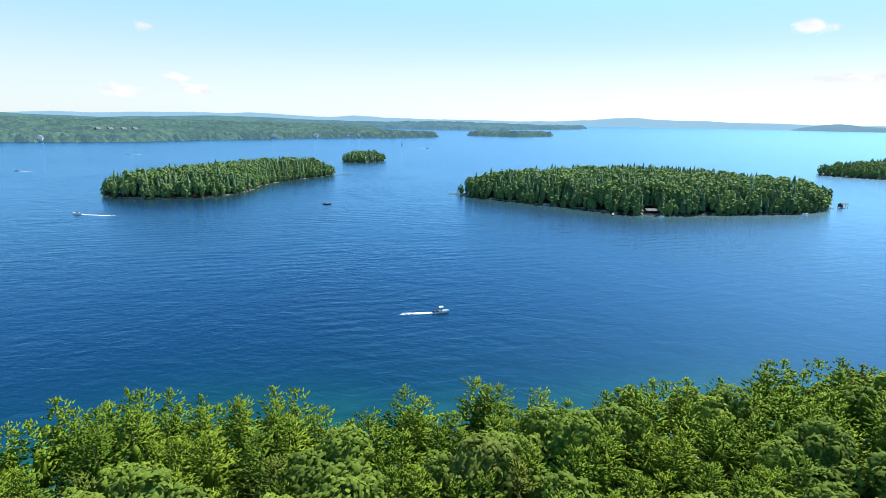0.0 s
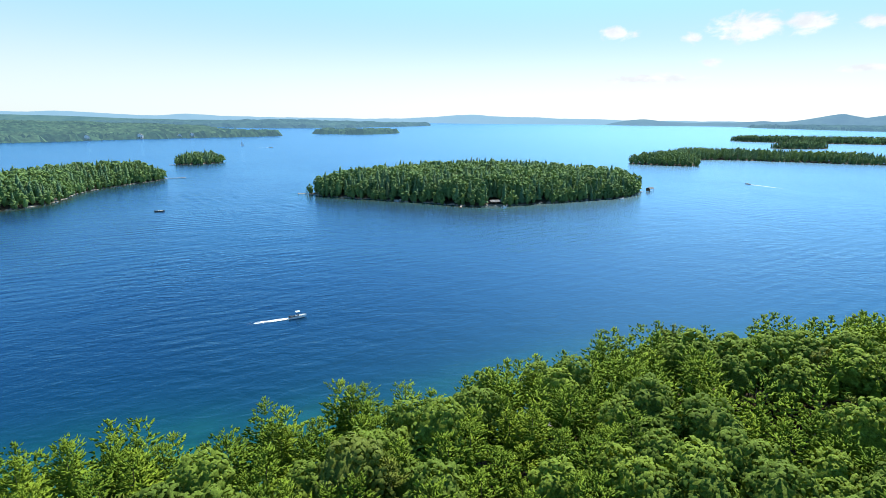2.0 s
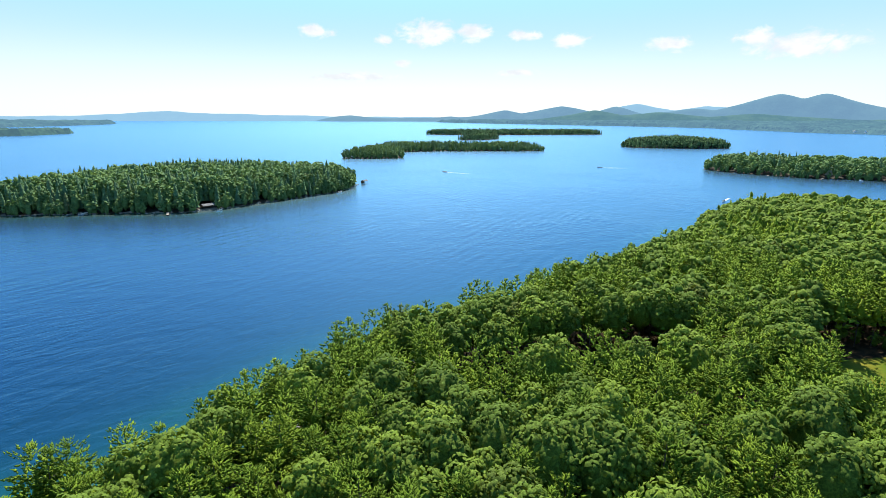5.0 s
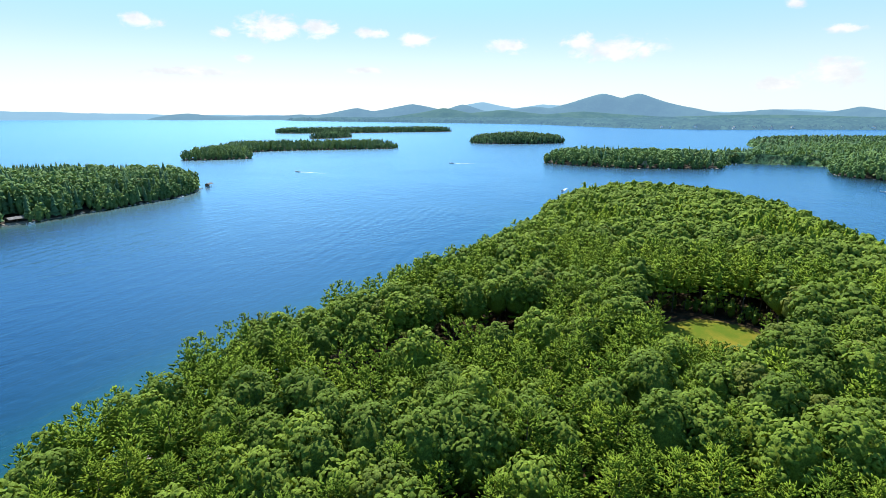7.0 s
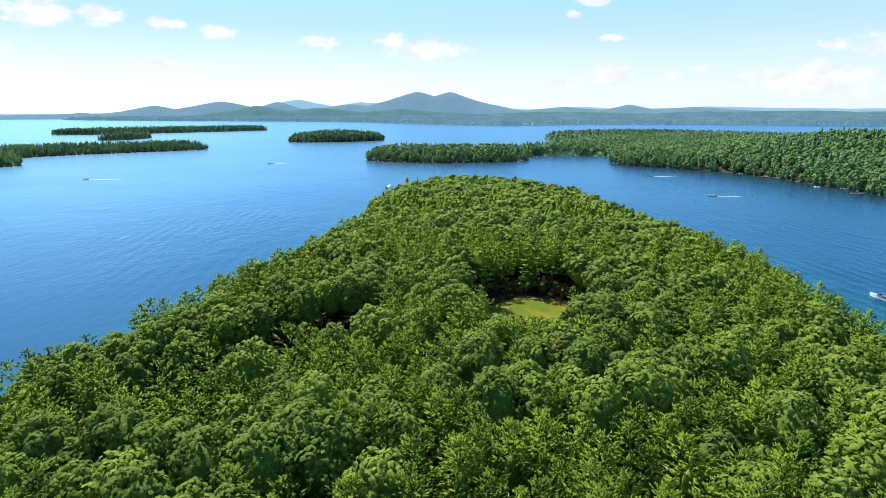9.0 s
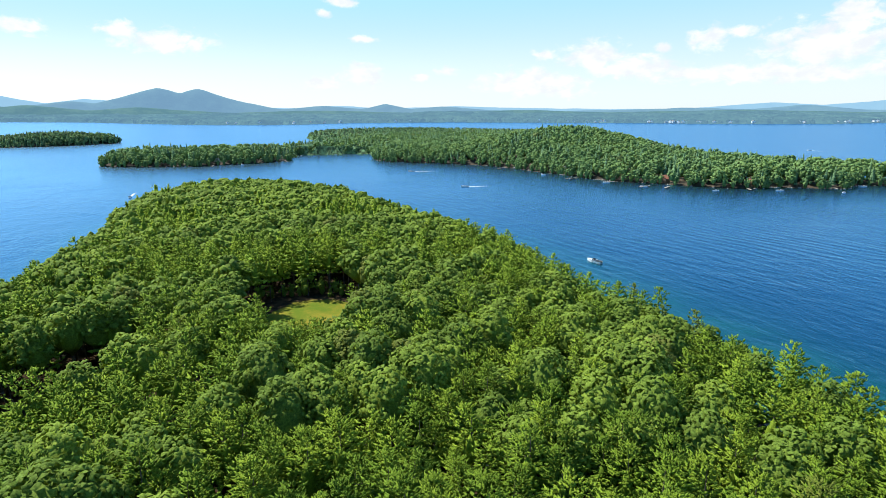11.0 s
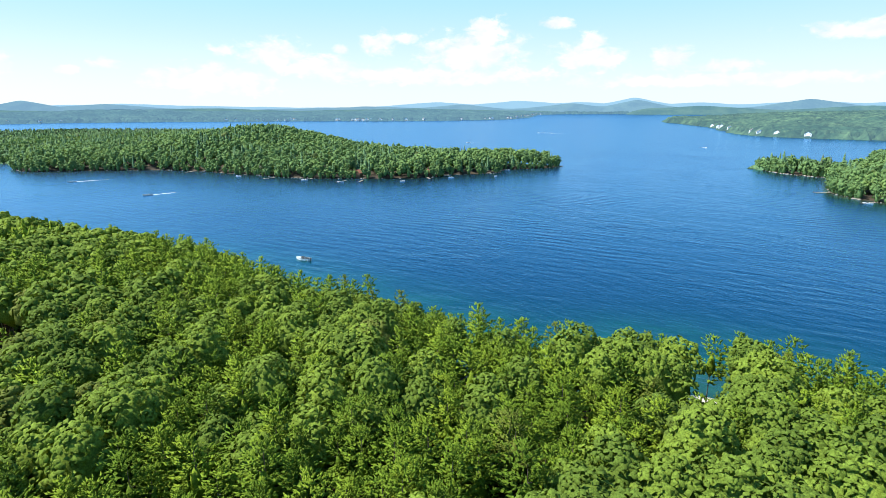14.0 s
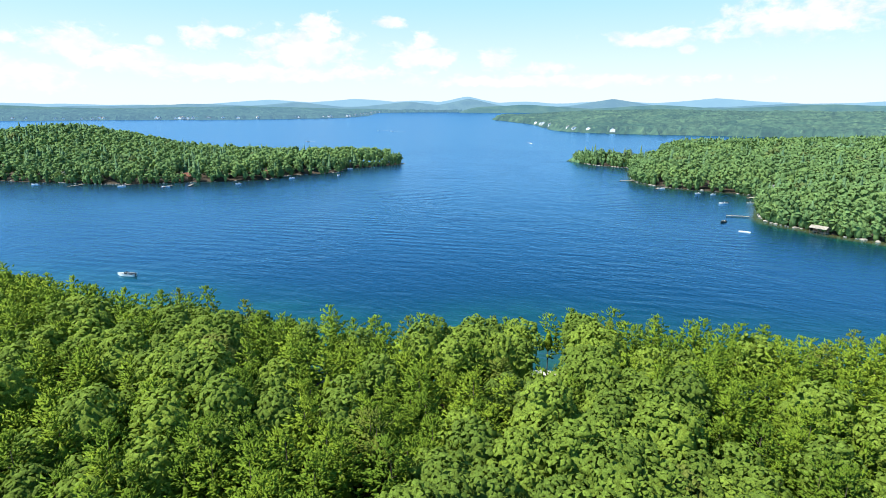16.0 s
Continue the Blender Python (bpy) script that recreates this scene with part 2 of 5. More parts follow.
def lake_surface():
    mat, nt, out = material("lake_water")
    place = node(nt, "ShaderNodeTexCoord").outputs["Object"]
    shallow = node(nt, "ShaderNodeAttribute", attribute_name="shallow").outputs["Fac"]
    patch = noise_at(nt, place, 0.006, 4, 0.6)
    deep = mixed(nt, ranged(nt, patch, 0.3, 0.7), (0.0002, 0.0115, 0.034), (0.0004, 0.0170, 0.046))
    reach = node(nt, "ShaderNodeSeparateXYZ")
    nt.links.new(place, reach.inputs[0])
    # water to the north is seen front-lit: that light is painted into its colour
    deep = mixed(nt, ranged(nt, reach.outputs[1], -40.0, -260.0), deep, (0.0010, 0.030, 0.066))
    bed = noise_at(nt, place, 0.09, 4, 0.6)
    teal = mixed(nt, ranged(nt, bed, 0.35, 0.65), (0.002, 0.042, 0.034), (0.006, 0.072, 0.047))
    colour = mixed(nt, ranged(nt, shallow, 0.0, 0.4, smooth=False), deep, (0.0008, 0.030, 0.046))
    colour = mixed(nt, ranged(nt, shallow, 0.2, 0.62), colour, teal)
    # one dark spot with a ragged edge in the northern channel
    blotch = maths(nt, "ADD", vmaths(nt, "LENGTH", vmaths(nt, "SUBTRACT", place, (139.0, -260.0, 0.0))), maths(nt, "MULTIPLY", noise_at(nt, place, 0.2, 3), 9.0))
    colour = mixed(nt, ranged(nt, blotch, 9.0, 15.0, 0.85, 0.0), colour, (0.001, 0.014, 0.030))
    colour = mixed(nt, ranged(nt, shallow, 0.62, 0.97), colour, (0.11, 0.12, 0.045))
    body = node(nt, "ShaderNodeBsdfPrincipled")
    nt.links.new(colour, body.inputs["Base Color"])
    body.inputs["Roughness"].default_value = 0.6
    body.inputs["Specular IOR Level"].default_value = 0.0
    sheen = node(nt, "ShaderNodeBsdfGlossy")
    # the blue that ripples mirror from the high sky is put into the gloss colour
    sheen.inputs["Color"].default_value, sheen.inputs["Roughness"].default_value = (0.285, 0.53, 0.765, 1), 0.22
    fresnel = node(nt, "ShaderNodeFresnel")
    fresnel.inputs["IOR"].default_value = 1.33
    gloss = node(nt, "ShaderNodeMixShader")
    nt.links.new(maths(nt, "MULTIPLY", fresnel.outputs[0], 1.9, clamp=True), gloss.inputs[0])
    nt.links.new(body.outputs[0], gloss.inputs[1])
    nt.links.new(sheen.outputs[0], gloss.inputs[2])
    # wind ripples, a slower swell under them and calmer lanes between
    turn = node(nt, "ShaderNodeMapping")
    turn.inputs["Rotation"].default_value = (0, 0, radians(-28))
    turn.inputs["Scale"].default_value = (0.55, 1.0, 1.0)
    nt.links.new(place, turn.inputs["Vector"])
    ripple = noise_at(nt, turn.outputs[0], 0.42, 3, 0.55, 0.5)
    swell = noise_at(nt, turn.outputs[0], 0.11, 2, 0.5, 0.6)
    lanes = ranged(nt, noise_at(nt, place, 0.009, 3, 0.55, 0.8), 0.3, 0.7, 0.45, 1.0)
    height = maths(nt, "ADD", maths(nt, "MULTIPLY", ripple, 0.55), maths(nt, "MULTIPLY", swell, 0.85))
    train = node(nt, "ShaderNodeTexWave")
    steer = node(nt, "ShaderNodeMapping")
    steer.inputs["Rotation"].default_value = (0, 0, radians(72))
    nt.links.new(place, steer.inputs["Vector"])
    nt.links.new(steer.outputs[0], train.inputs["Vector"])
    for key, value in (("Scale", 0.05), ("Distortion", 5.0), ("Detail", 2.0), ("Detail Scale", 0.35), ("Detail Roughness", 0.6)):
        train.inputs[key].default_value = value
    packets = ranged(nt, noise_at(nt, place, 0.012, 3, 0.55, 0.5), 0.42, 0.68)
    height = maths(nt, "ADD", height, maths(nt, "MULTIPLY", maths(nt, "MULTIPLY", train.outputs["Fac"], packets), 0.26))
    height = maths(nt, "MULTIPLY", height, lanes)
    bp = node(nt, "ShaderNodeBump")
    bp.inputs["Strength"].default_value, bp.inputs["Distance"].default_value = 0.48, 1.0
    nt.links.new(height, bp.inputs["Height"])
    for shader in (body, sheen, fresnel):
        nt.links.new(bp.outputs[0], shader.inputs["Normal"])
    nt.links.new(gloss.outputs[0], out.inputs[0])
    return mat


OAK = dict(dark=(0.082, 0.126, 0.020), mid=(0.116, 0.170, 0.024), light=(0.152, 0.212, 0.028))
PINE = dict(dark=(0.082, 0.138, 0.014), mid=(0.126, 0.194, 0.018), light=(0.176, 0.246, 0.022))
oak_leaf = foliage("broad_leaves", per_object=True, **OAK)
pine_leaf = foliage("pine_needles", per_object=True, **PINE)
oak_wood = foliage("broad_leaf_canopy", per_object=False, grain=3.0, **OAK)
pine_wood = foliage("pine_canopy", per_object=False, grain=3.0, **PINE)
# island and far leaves: the blue haze of distance is put into their colours
OAK_HAZED = dict(dark=(0.094, 0.164, 0.062), mid=(0.122, 0.200, 0.068), light=(0.154, 0.238, 0.074))
oak_isle = foliage("island_leaves_in_haze", per_object=False, grain=1.2, through_light=0.16, leaf_vary=0.1, depth=0.22, **OAK_HAZED)
pine_isle = foliage("island_needles_in_haze", per_object=False, grain=1.2, through_light=0.16, leaf_vary=0.1, depth=0.22, dark=(0.086, 0.160, 0.084), mid=(0.116, 0.200, 0.092), light=(0.150, 0.244, 0.098))
# the high depth paints shaded gaps between crowns into the far woods
far_wood = foliage("far_woods_in_haze", (0.072, 0.128, 0.062), (0.100, 0.170, 0.074), (0.135, 0.215, 0.084), per_object=False, leaf_vary=0.25, grain=0.22, depth=0.7, through_light=0.15)
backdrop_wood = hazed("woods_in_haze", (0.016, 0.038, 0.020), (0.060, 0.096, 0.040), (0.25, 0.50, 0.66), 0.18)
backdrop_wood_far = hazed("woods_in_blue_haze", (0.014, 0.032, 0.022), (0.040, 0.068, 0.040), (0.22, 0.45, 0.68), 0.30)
bark = plain("bark", (0.06, 0.045, 0.032), (0.13, 0.10, 0.075), 1.2, 0.9, bump=0.5, bump_scale=9.0)
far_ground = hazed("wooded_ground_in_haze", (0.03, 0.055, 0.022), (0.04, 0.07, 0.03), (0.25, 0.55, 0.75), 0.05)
forest_floor = plain("forest_floor", (0.022, 0.018, 0.010), (0.055, 0.038, 0.020), 0.09, 0.95, bump=0.3, bump_scale=1.5)
wood_floor = clearing_floor()
rock = plain("shore_rock", (0.16, 0.14, 0.11), (0.34, 0.31, 0.26), 0.5, 0.85, bump=0.6, bump_scale=2.0)
sand = plain("pale_sand", (0.42, 0.38, 0.27), (0.55, 0.50, 0.38), 0.4, 0.9)
white_paint = plain("white_gelcoat", (0.74, 0.75, 0.75), (0.82, 0.82, 0.81), 0.8, 0.3)
dark_trim = plain("dark_trim", (0.02, 0.025, 0.03), (0.05, 0.055, 0.06), 2.0, 0.5)
red_trim = plain("red_trim", (0.32, 0.03, 0.02), (0.42, 0.05, 0.03), 2.0, 0.4)
plank_wood = plain("weathered_planks", (0.20, 0.17, 0.13), (0.36, 0.32, 0.26), 1.5, 0.85, bump=0.3)
brown_wall = plain("brown_siding", (0.13, 0.075, 0.045), (0.22, 0.13, 0.08), 1.0, 0.8, bump=0.2)
grey_roof = plain("grey_shingles", (0.11, 0.11, 0.11), (0.20, 0.19, 0.18), 0.8, 0.9, bump=0.3)
red_roof = plain("red_brown_roof", (0.24, 0.08, 0.045), (0.34, 0.13, 0.07), 0.8, 0.85, bump=0.3)
pale_wall = plain("pale_siding", (0.55, 0.53, 0.47), (0.70, 0.68, 0.62), 1.0, 0.7)
glass_dark = plain("window_glass", (0.02, 0.03, 0.04), (0.04, 0.05, 0.06), 1.0, 0.08)
lake_water = lake_surface()
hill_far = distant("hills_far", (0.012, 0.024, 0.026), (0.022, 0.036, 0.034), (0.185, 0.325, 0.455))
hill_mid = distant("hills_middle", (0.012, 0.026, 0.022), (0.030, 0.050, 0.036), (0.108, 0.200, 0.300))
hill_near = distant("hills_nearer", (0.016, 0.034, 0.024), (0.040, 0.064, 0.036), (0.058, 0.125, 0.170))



# ---------------------------------------------------------------- mesh helpers
def mesh_from(name, verts, tris, mats, tint=None, smooth=True, index=None):
    """A mesh of triangles from two arrays."""
    me = bpy.data.meshes.new(name)
    verts, tris = np.asarray(verts, np.float32), np.asarray(tris, np.int32)
    me.vertices.add(len(verts))
    me.vertices.foreach_set("co", verts.ravel())
    me.loops.add(tris.size)
    me.loops.foreach_set("vertex_index", tris.ravel())
    me.polygons.add(len(tris))
    me.polygons.foreach_set("loop_start", np.arange(0, tris.size, 3, dtype=np.int32))
    for m in mats:
        me.materials.append(m)
    if index is not None:
        me.polygons.foreach_set("material_index", np.asarray(index, np.int32))
    me.update()
    if tint is not None:
        me.attributes.new("tint", "FLOAT", "POINT").data.foreach_set("value", np.asarray(tint, np.float32))
    if not smooth:
        me.shade_flat()
    return me


def part(name, bm, mat, parent=None, label=""):
    me = bpy.data.meshes.new(name)
    bm.to_mesh(me)
    bm.free()
    me.materials.append(mat)
    ob = new(name, me)
    ob.parent = parent
    if label:
        ob["label"] = label
    return ob


def mesh_part(name, me, parent, label=""):
    ob = new(name, me)
    ob.parent = parent
    if label:
        ob["label"] = label
    return ob


def box(bm, x, y, z, sx, sy, sz, turn=0.0, bevel=0.0):
    made = bmesh.ops.create_cube(bm, size=1.0, matrix=pose(x, y, z, 0, 0, turn) @ Matrix.Diagonal((sx, sy, sz, 1)))
    if bevel:
        edges = list({e for v in made["verts"] for e in v.link_edges})
        bmesh.ops.bevel(bm, geom=edges, offset=bevel, segments=1, affect="EDGES")
    return bm


def rod(bm, a, b, ra, rb, sides=6):
    a, b = Vector(a), Vector(b)
    m = Matrix.Translation((a + b) / 2) @ (b - a).to_track_quat("Z", "Y").to_matrix().to_4x4()
    bmesh.ops.create_cone(bm, cap_ends=True, segments=sides, radius1=ra, radius2=rb, depth=(b - a).length, matrix=m)
    return bm


# ---------------------------------------------------------------- the plan of the land
def smooth_ring(points, steps=6, wiggle=0.0, seed=1):
    """A closed curve through the corners of a plan, with the small bays of a natural shore."""
    p = np.array(points, float)
    a, b, c, d = np.roll(p, 1, 0), p, np.roll(p, -1, 0), np.roll(p, -2, 0)
    rows = []
    for k in range(steps):
        t = k / steps
        rows.append(0.5 * (2 * b + (c - a) * t + (2 * a - 5 * b + 4 * c - d) * t * t + (3 * b - a - 3 * c + d) * t ** 3))
    ring = np.stack(rows, 1).reshape(-1, 2)
    if wiggle:
        for i, (x, y) in enumerate(ring):
            n1 = noise.noise_vector(Vector((x / (wiggle * 9), y / (wiggle * 9), seed)))
            n2 = noise.noise_vector(Vector((x / (wiggle * 3), y / (wiggle * 3), seed + 7)))
            ring[i] += wiggle * (n1.x + 0.5 * n2.x), wiggle * (n1.y + 0.5 * n2.y)
    return ring


def inside_depth(ring, pts):
    """How far points lie inside a ring, in metres; negative outside."""
    pts = np.asarray(pts, float)
    a, b = ring, np.roll(ring, -1, 0)
    out = np.empty(len(pts))
    for s in range(0, len(pts), 4000):
        q = pts[s:s + 4000, None]
        ab = b - a
        t = np.clip(((q - a) * ab).sum(-1) / np.maximum((ab ** 2).sum(-1), 1e-9), 0, 1)
        d = np.sqrt((((a + t[..., None] * ab) - q) ** 2).sum(-1)).min(1)
        crosses = (a[:, 1] > q[..., 1]) != (b[:, 1] > q[..., 1])
        xs = a[:, 0] + (q[..., 1] - a[:, 1]) * ab[:, 0] / np.where(ab[:, 1] == 0, 1e-9, ab[:, 1])
        inside = (crosses & (q[..., 0] < xs)).sum(1) % 2 == 1
        out[s:s + 4000] = np.where(inside, d, -d)
    return out


def lift(r):
    """Past four kilometres the distance is drawn together and rises towards the horizon."""
    return np.clip((np.asarray(r) - 2400.0) / 2250.0, 0, 1) ** 1.7 * 28.0


def fractal(x, y, size, seed=0.0):
    return noise.fractal(Vector((x / size, y / size, seed)), 1.0, 2.0, 3)


# name, label, corner points, shore wiggle, grid step, rise inland, distance over which it rises, hills (x, y, radius, height)
LAND = {}


def land(key, points, wiggle, step, height, reach, hills=(), steps=6, bank=0.6):
    LAND[key] = dict(ring=smooth_ring(points, steps, wiggle, len(LAND) + 1.5), step=step, height=height, reach=reach, hills=hills, bank=bank)


def elevation(key, pts, depth):
    g = LAND[key]
    z = np.where(depth > 0, g["bank"] * np.clip(depth / 2.5, 0, 1) + g["height"] * (1 - np.exp(-np.maximum(depth, 0) / g["reach"])), depth * 0.35)
    for x, y, r, h in g["hills"]:
        z = z + np.where(depth > 0, h * np.exp(-((pts[:, 0] - x) ** 2 + (pts[:, 1] - y) ** 2) / (r * r)) * np.clip(depth / (0.3 * r), 0, 1), 0)
    return z + lift(np.hypot(pts[:, 0], pts[:, 1]))


land("peninsula", [(1.08 * x, 1.08 * y) for x, y in [(-57, 68), (-46, 75), (-31, 76), (-22, 75), (-14, 72), (-5, 75), (5, 78), (14, 75), (25, 77), (34, 81), (55, 87), (68, 89), (93, 87), (128, 84),
                   (160, 80), (190, 80), (222, 83), (262, 90), (300, 90), (338, 74), (347, 46), (314, -6), (243, -38), (181, -60), (152, -65), (126, -67), (110, -71),
                   (79, -75), (60, -81), (48, -88), (44, -97), (36, -105), (22, -108), (8, -109), (-12, -118), (-26, -124), (-70, -135), (-150, -150), (-210, -90),
                   (-200, 0), (-130, 40), (-80, 52)]], 1.5, 4.0, 3.2, 18.0, [(285, 45, 70, 3.0), (120, 5, 60, 1.5)], bank=0.7)
land("island_a", [(-255, 408), (-205, 402), (-168, 424), (-162, 470), (-160, 505), (-140, 550), (-118, 590), (-130, 606), (-165, 602), (-200, 585), (-225, 510), (-248, 450)], 3.0, 6.0, 2.5, 20.0)
land("island_b", [(15, 450), (39, 428), (75, 402), (116, 370), (144, 361), (193, 367), (254, 378), (287, 401), (290, 425), (265, 470), (215, 515), (140, 528), (80, 493), (35, 464)], 2.5, 6.0, 2.5, 25.0, [(170, 450, 80, 2.5)])
land("islet", [(-139, 772), (-112, 775), (-90, 800), (-88, 822), (-110, 830), (-136, 805)], 2.0, 5.0, 1.5, 12.0)
land("island_c", [(473, 690), (502, 656), (540, 634), (556, 645), (590, 700), (650, 740), (727, 696), (842, 600), (868, 612), (860, 660), (760, 760), (670, 825), (600, 770), (530, 725)], 3.0, 9.0, 2.0, 25.0)
land("island_e", [(1098, 1020), (1160, 1000), (1232, 1010), (1250, 1040), (1180, 1070), (1110, 1055)], 3.0, 14.0, 2.0, 25.0)
land("island_d", [(1370, 1440), (1430, 1330), (1560, 1230), (1700, 1140), (1850, 1050), (1900, 1080), (1840, 1180), (1650, 1330), (1480, 1450), (1400, 1480)], 8.0, 22.0, 3.0, 40.0)
land("island_f", [(1098, 540), (1110, 490), (1150, 430), (1200, 395), (1245, 400), (1260, 450), (1240, 520), (1180, 570), (1120, 572)], 4.0, 14.0, 3.0, 30.0, [(1180, 490, 60, 5.0)])
land("peninsula_g", [(691, 245), (667, 185), (668, 127), (712, 45), (760, 42), (800, 30), (815, -40), (800, -75), (690, -72), (642, -131), (590, -188), (474, -231), (431, -256), (372, -320),
                     (365, -359), (349, -399), (362, -432), (338, -487), (352, -505), (420, -480), (520, -440), (640, -430), (800, -470), (1050, -560), (1300, -500), (1500, -330), (1560, -150),
                     (1430, 0), (1300, 20), (1100, -20), (930, -20), (870, 30), (800, 80), (790, 140), (760, 245)], 4.0, 13.0, 3.5, 40.0, [(640, -300, 95, 22.0), (900, -300, 200, 8.0)])
land("shore_j", [(184, -632), (160, -600), (127, -586), (112, -580), (93, -487), (55, -453), (1, -439), (-4, -350), (-24, -327), (-60, -310), (-170, -290), (-420, -270), (-800, -400), (-900, -800),
                 (-700, -1150), (-300, -1130), (60, -930), (122, -840), (90, -740), (92, -650), (130, -628), (180, -648)], 4.0, 12.0, 4.0, 50.0, [(-300, -700, 220, 22.0)])
land("shore_k", [(1261, -2764), (1000, -2350), (761, -2002), (600, -1700), (473, -1458), (307, -1382), (145, -1399), (-150, -1380), (-600, -1300), (-1500, -1700), (-1900, -2800), (-1400, -3900), (0, -4350),
                 (900, -4050), (1200, -3300)], 14.0, 60.0, 8.0, 300.0, [(200, -2300, 500, 18.0), (-700, -2400, 600, 26.0), (600, -3300, 500, 20.0)])
land("mainland", [(3100, 3150), (3228, 2090), (3258, 1258), (2950, 800), (2720, 428), (2715, 115), (2900, -142), (2950, -600), (2787, -1027), (2450, -1600), (2259, -1791), (2067, -2386), (2250, -2900),
                  (2550, -3600), (1700, -4250), (3000, -3600), (3900, -2500), (4400, -1200), (4600, 0), (4400, 1400), (3700, 2900)], 16.0, 75.0, 8.0, 350.0, [(3500, -900, 500, 25.0), (3000, -2600, 450, 20.0), (3400, 500, 350, 20.0)])
land("shore_m", [(-2600, 400), (-1500, 900), (-944, 1175), (-751, 1262), (-581, 1487), (-328, 1757), (-47, 1962), (-60, 2080), (-300, 2300), (-350, 2800), (-1200, 3600), (-2600, 3400), (-3800, 1800)], 14.0, 60.0, 8.0, 250.0,
     [(-1300, 2000, 450, 16.0), (-700, 2300, 350, 8.0)])
land("island_n", [(112, 2290), (180, 2210), (300, 2190), (440, 2330), (478, 2470), (380, 2480), (200, 2400)], 9.0, 30.0, 3.0, 60.0)
land("shore_o", [(-700, 3500), (-300, 3300), (60, 3250), (300, 3320), (520, 3480), (1000, 3900), (600, 4200), (-500, 4200), (-1200, 3900)], 14.0, 70.0, 6.0, 200.0, [(0, 3700, 400, 16.0)])

# clearings in the canopy: x, y, half length, half width, turn of the long axis
GLADES = [(139.5, 4.8, 23.0, 17.5, 0.0), (102.0, 49.0, 20.0, 10.5, -27.0), (80.0, 65.0, 9.0, 6.5, -31.0)]


def in_glade(pts, grow=1.0):
    inside = np.zeros(len(pts), bool)
    for x, y, a, b, turn in GLADES:
        c, s = math.cos(radians(turn)), math.sin(radians(turn))
        dx, dy = pts[:, 0] - x, pts[:, 1] - y
        inside |= ((dx * c + dy * s) / (a * grow)) ** 2 + ((dy * c - dx * s) / (b * grow)) ** 2 < 1.0
    return inside


COTTAGES = [("peninsula_g", 441.0, -272.0, 40.0, 0), ("peninsula_g", 412.0, -285.0, 25.0, 1), ("peninsula_g", 604.0, -212.0, 60.0, 2), ("shore_j", -13.0, -431.0, 80.0, 2), ("peninsula_g", 375.0, -338.0, 10.0, 1),
            ("peninsula_g", 700.0, 120.0, 90.0, 2), ("island_c", 700.0, 732.0, 20.0, 1), ("peninsula_g", 515.0, -246.0, 30.0, 2)]
SITES = [(x, y, 7.0) for _, x, y, _, _ in COTTAGES] + [(-34.0, -322.0, 4.0), (142.0, 368.0, 7.0), (43.0, -108.0, 4.5), (36.5, -101.0, 3.0), (38.0, -106.5, 4.5), (40.5, -112.0, 5.0)]

for key, g in LAND.items():
    ring, step = g["ring"], g["step"]
    lo, hi = ring.min(0) - 2.5 * step, ring.max(0) + 2.5 * step
    nx, ny = [int(math.ceil(v)) + 1 for v in (hi - lo) / step]
    gx, gy = np.meshgrid(lo[0] + step * np.arange(nx), lo[1] + step * np.arange(ny))
    pts = np.stack([gx.ravel(), gy.ravel()], 1)
    depth = inside_depth(ring, pts)
    # draw the vertices next to the shore onto it, so that the waterline is clean
    z = elevation(key, pts, depth)
    rough_z = np.array([0.6 * fractal(x, y, 14.0) for x, y in pts]) * (depth > 3)
    z = z + rough_z
    i, j = np.meshgrid(np.arange(ny - 1), np.arange(nx - 1), indexing="ij")
    a = (i * nx + j).ravel()
    quads = np.stack([a, a + 1, a + nx + 1, a + nx], 1)
    keep = depth[quads].max(1) > -1.8 * step
    quads = quads[keep]
    used, back_index = np.unique(quads, return_inverse=True)
    quads = back_index.reshape(quads.shape)
    tris = np.concatenate([quads[:, [0, 1, 2]], quads[:, [0, 2, 3]]])
    verts = np.column_stack([pts[used], z[used]])
    centre = verts[tris].mean(1)
    on_shore = (inside_depth(ring, centre[:, :2]) < 1.2) & (step < 7)
    index = on_shore.astype(int)
    if key == "peninsula":
        index[(centre[:, 0] - 40.5) ** 2 + (centre[:, 1] + 111) ** 2 < 110] = 2
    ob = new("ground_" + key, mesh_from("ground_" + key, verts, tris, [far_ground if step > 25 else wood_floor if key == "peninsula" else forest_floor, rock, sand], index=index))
    tagged(ob, "brown leaf-littered forest floor with a rocky shore", "ground", kind="structure")

# lake bed far below and the water sheet over it
bm = bmesh.new()
bmesh.ops.create_circle(bm, cap_ends=True, segments=96, radius=5200.0, matrix=pose(0, 0, -9))
tagged(part("ground", bm, rock), "stony lake bed under deep water", "lake bed", kind="structure")

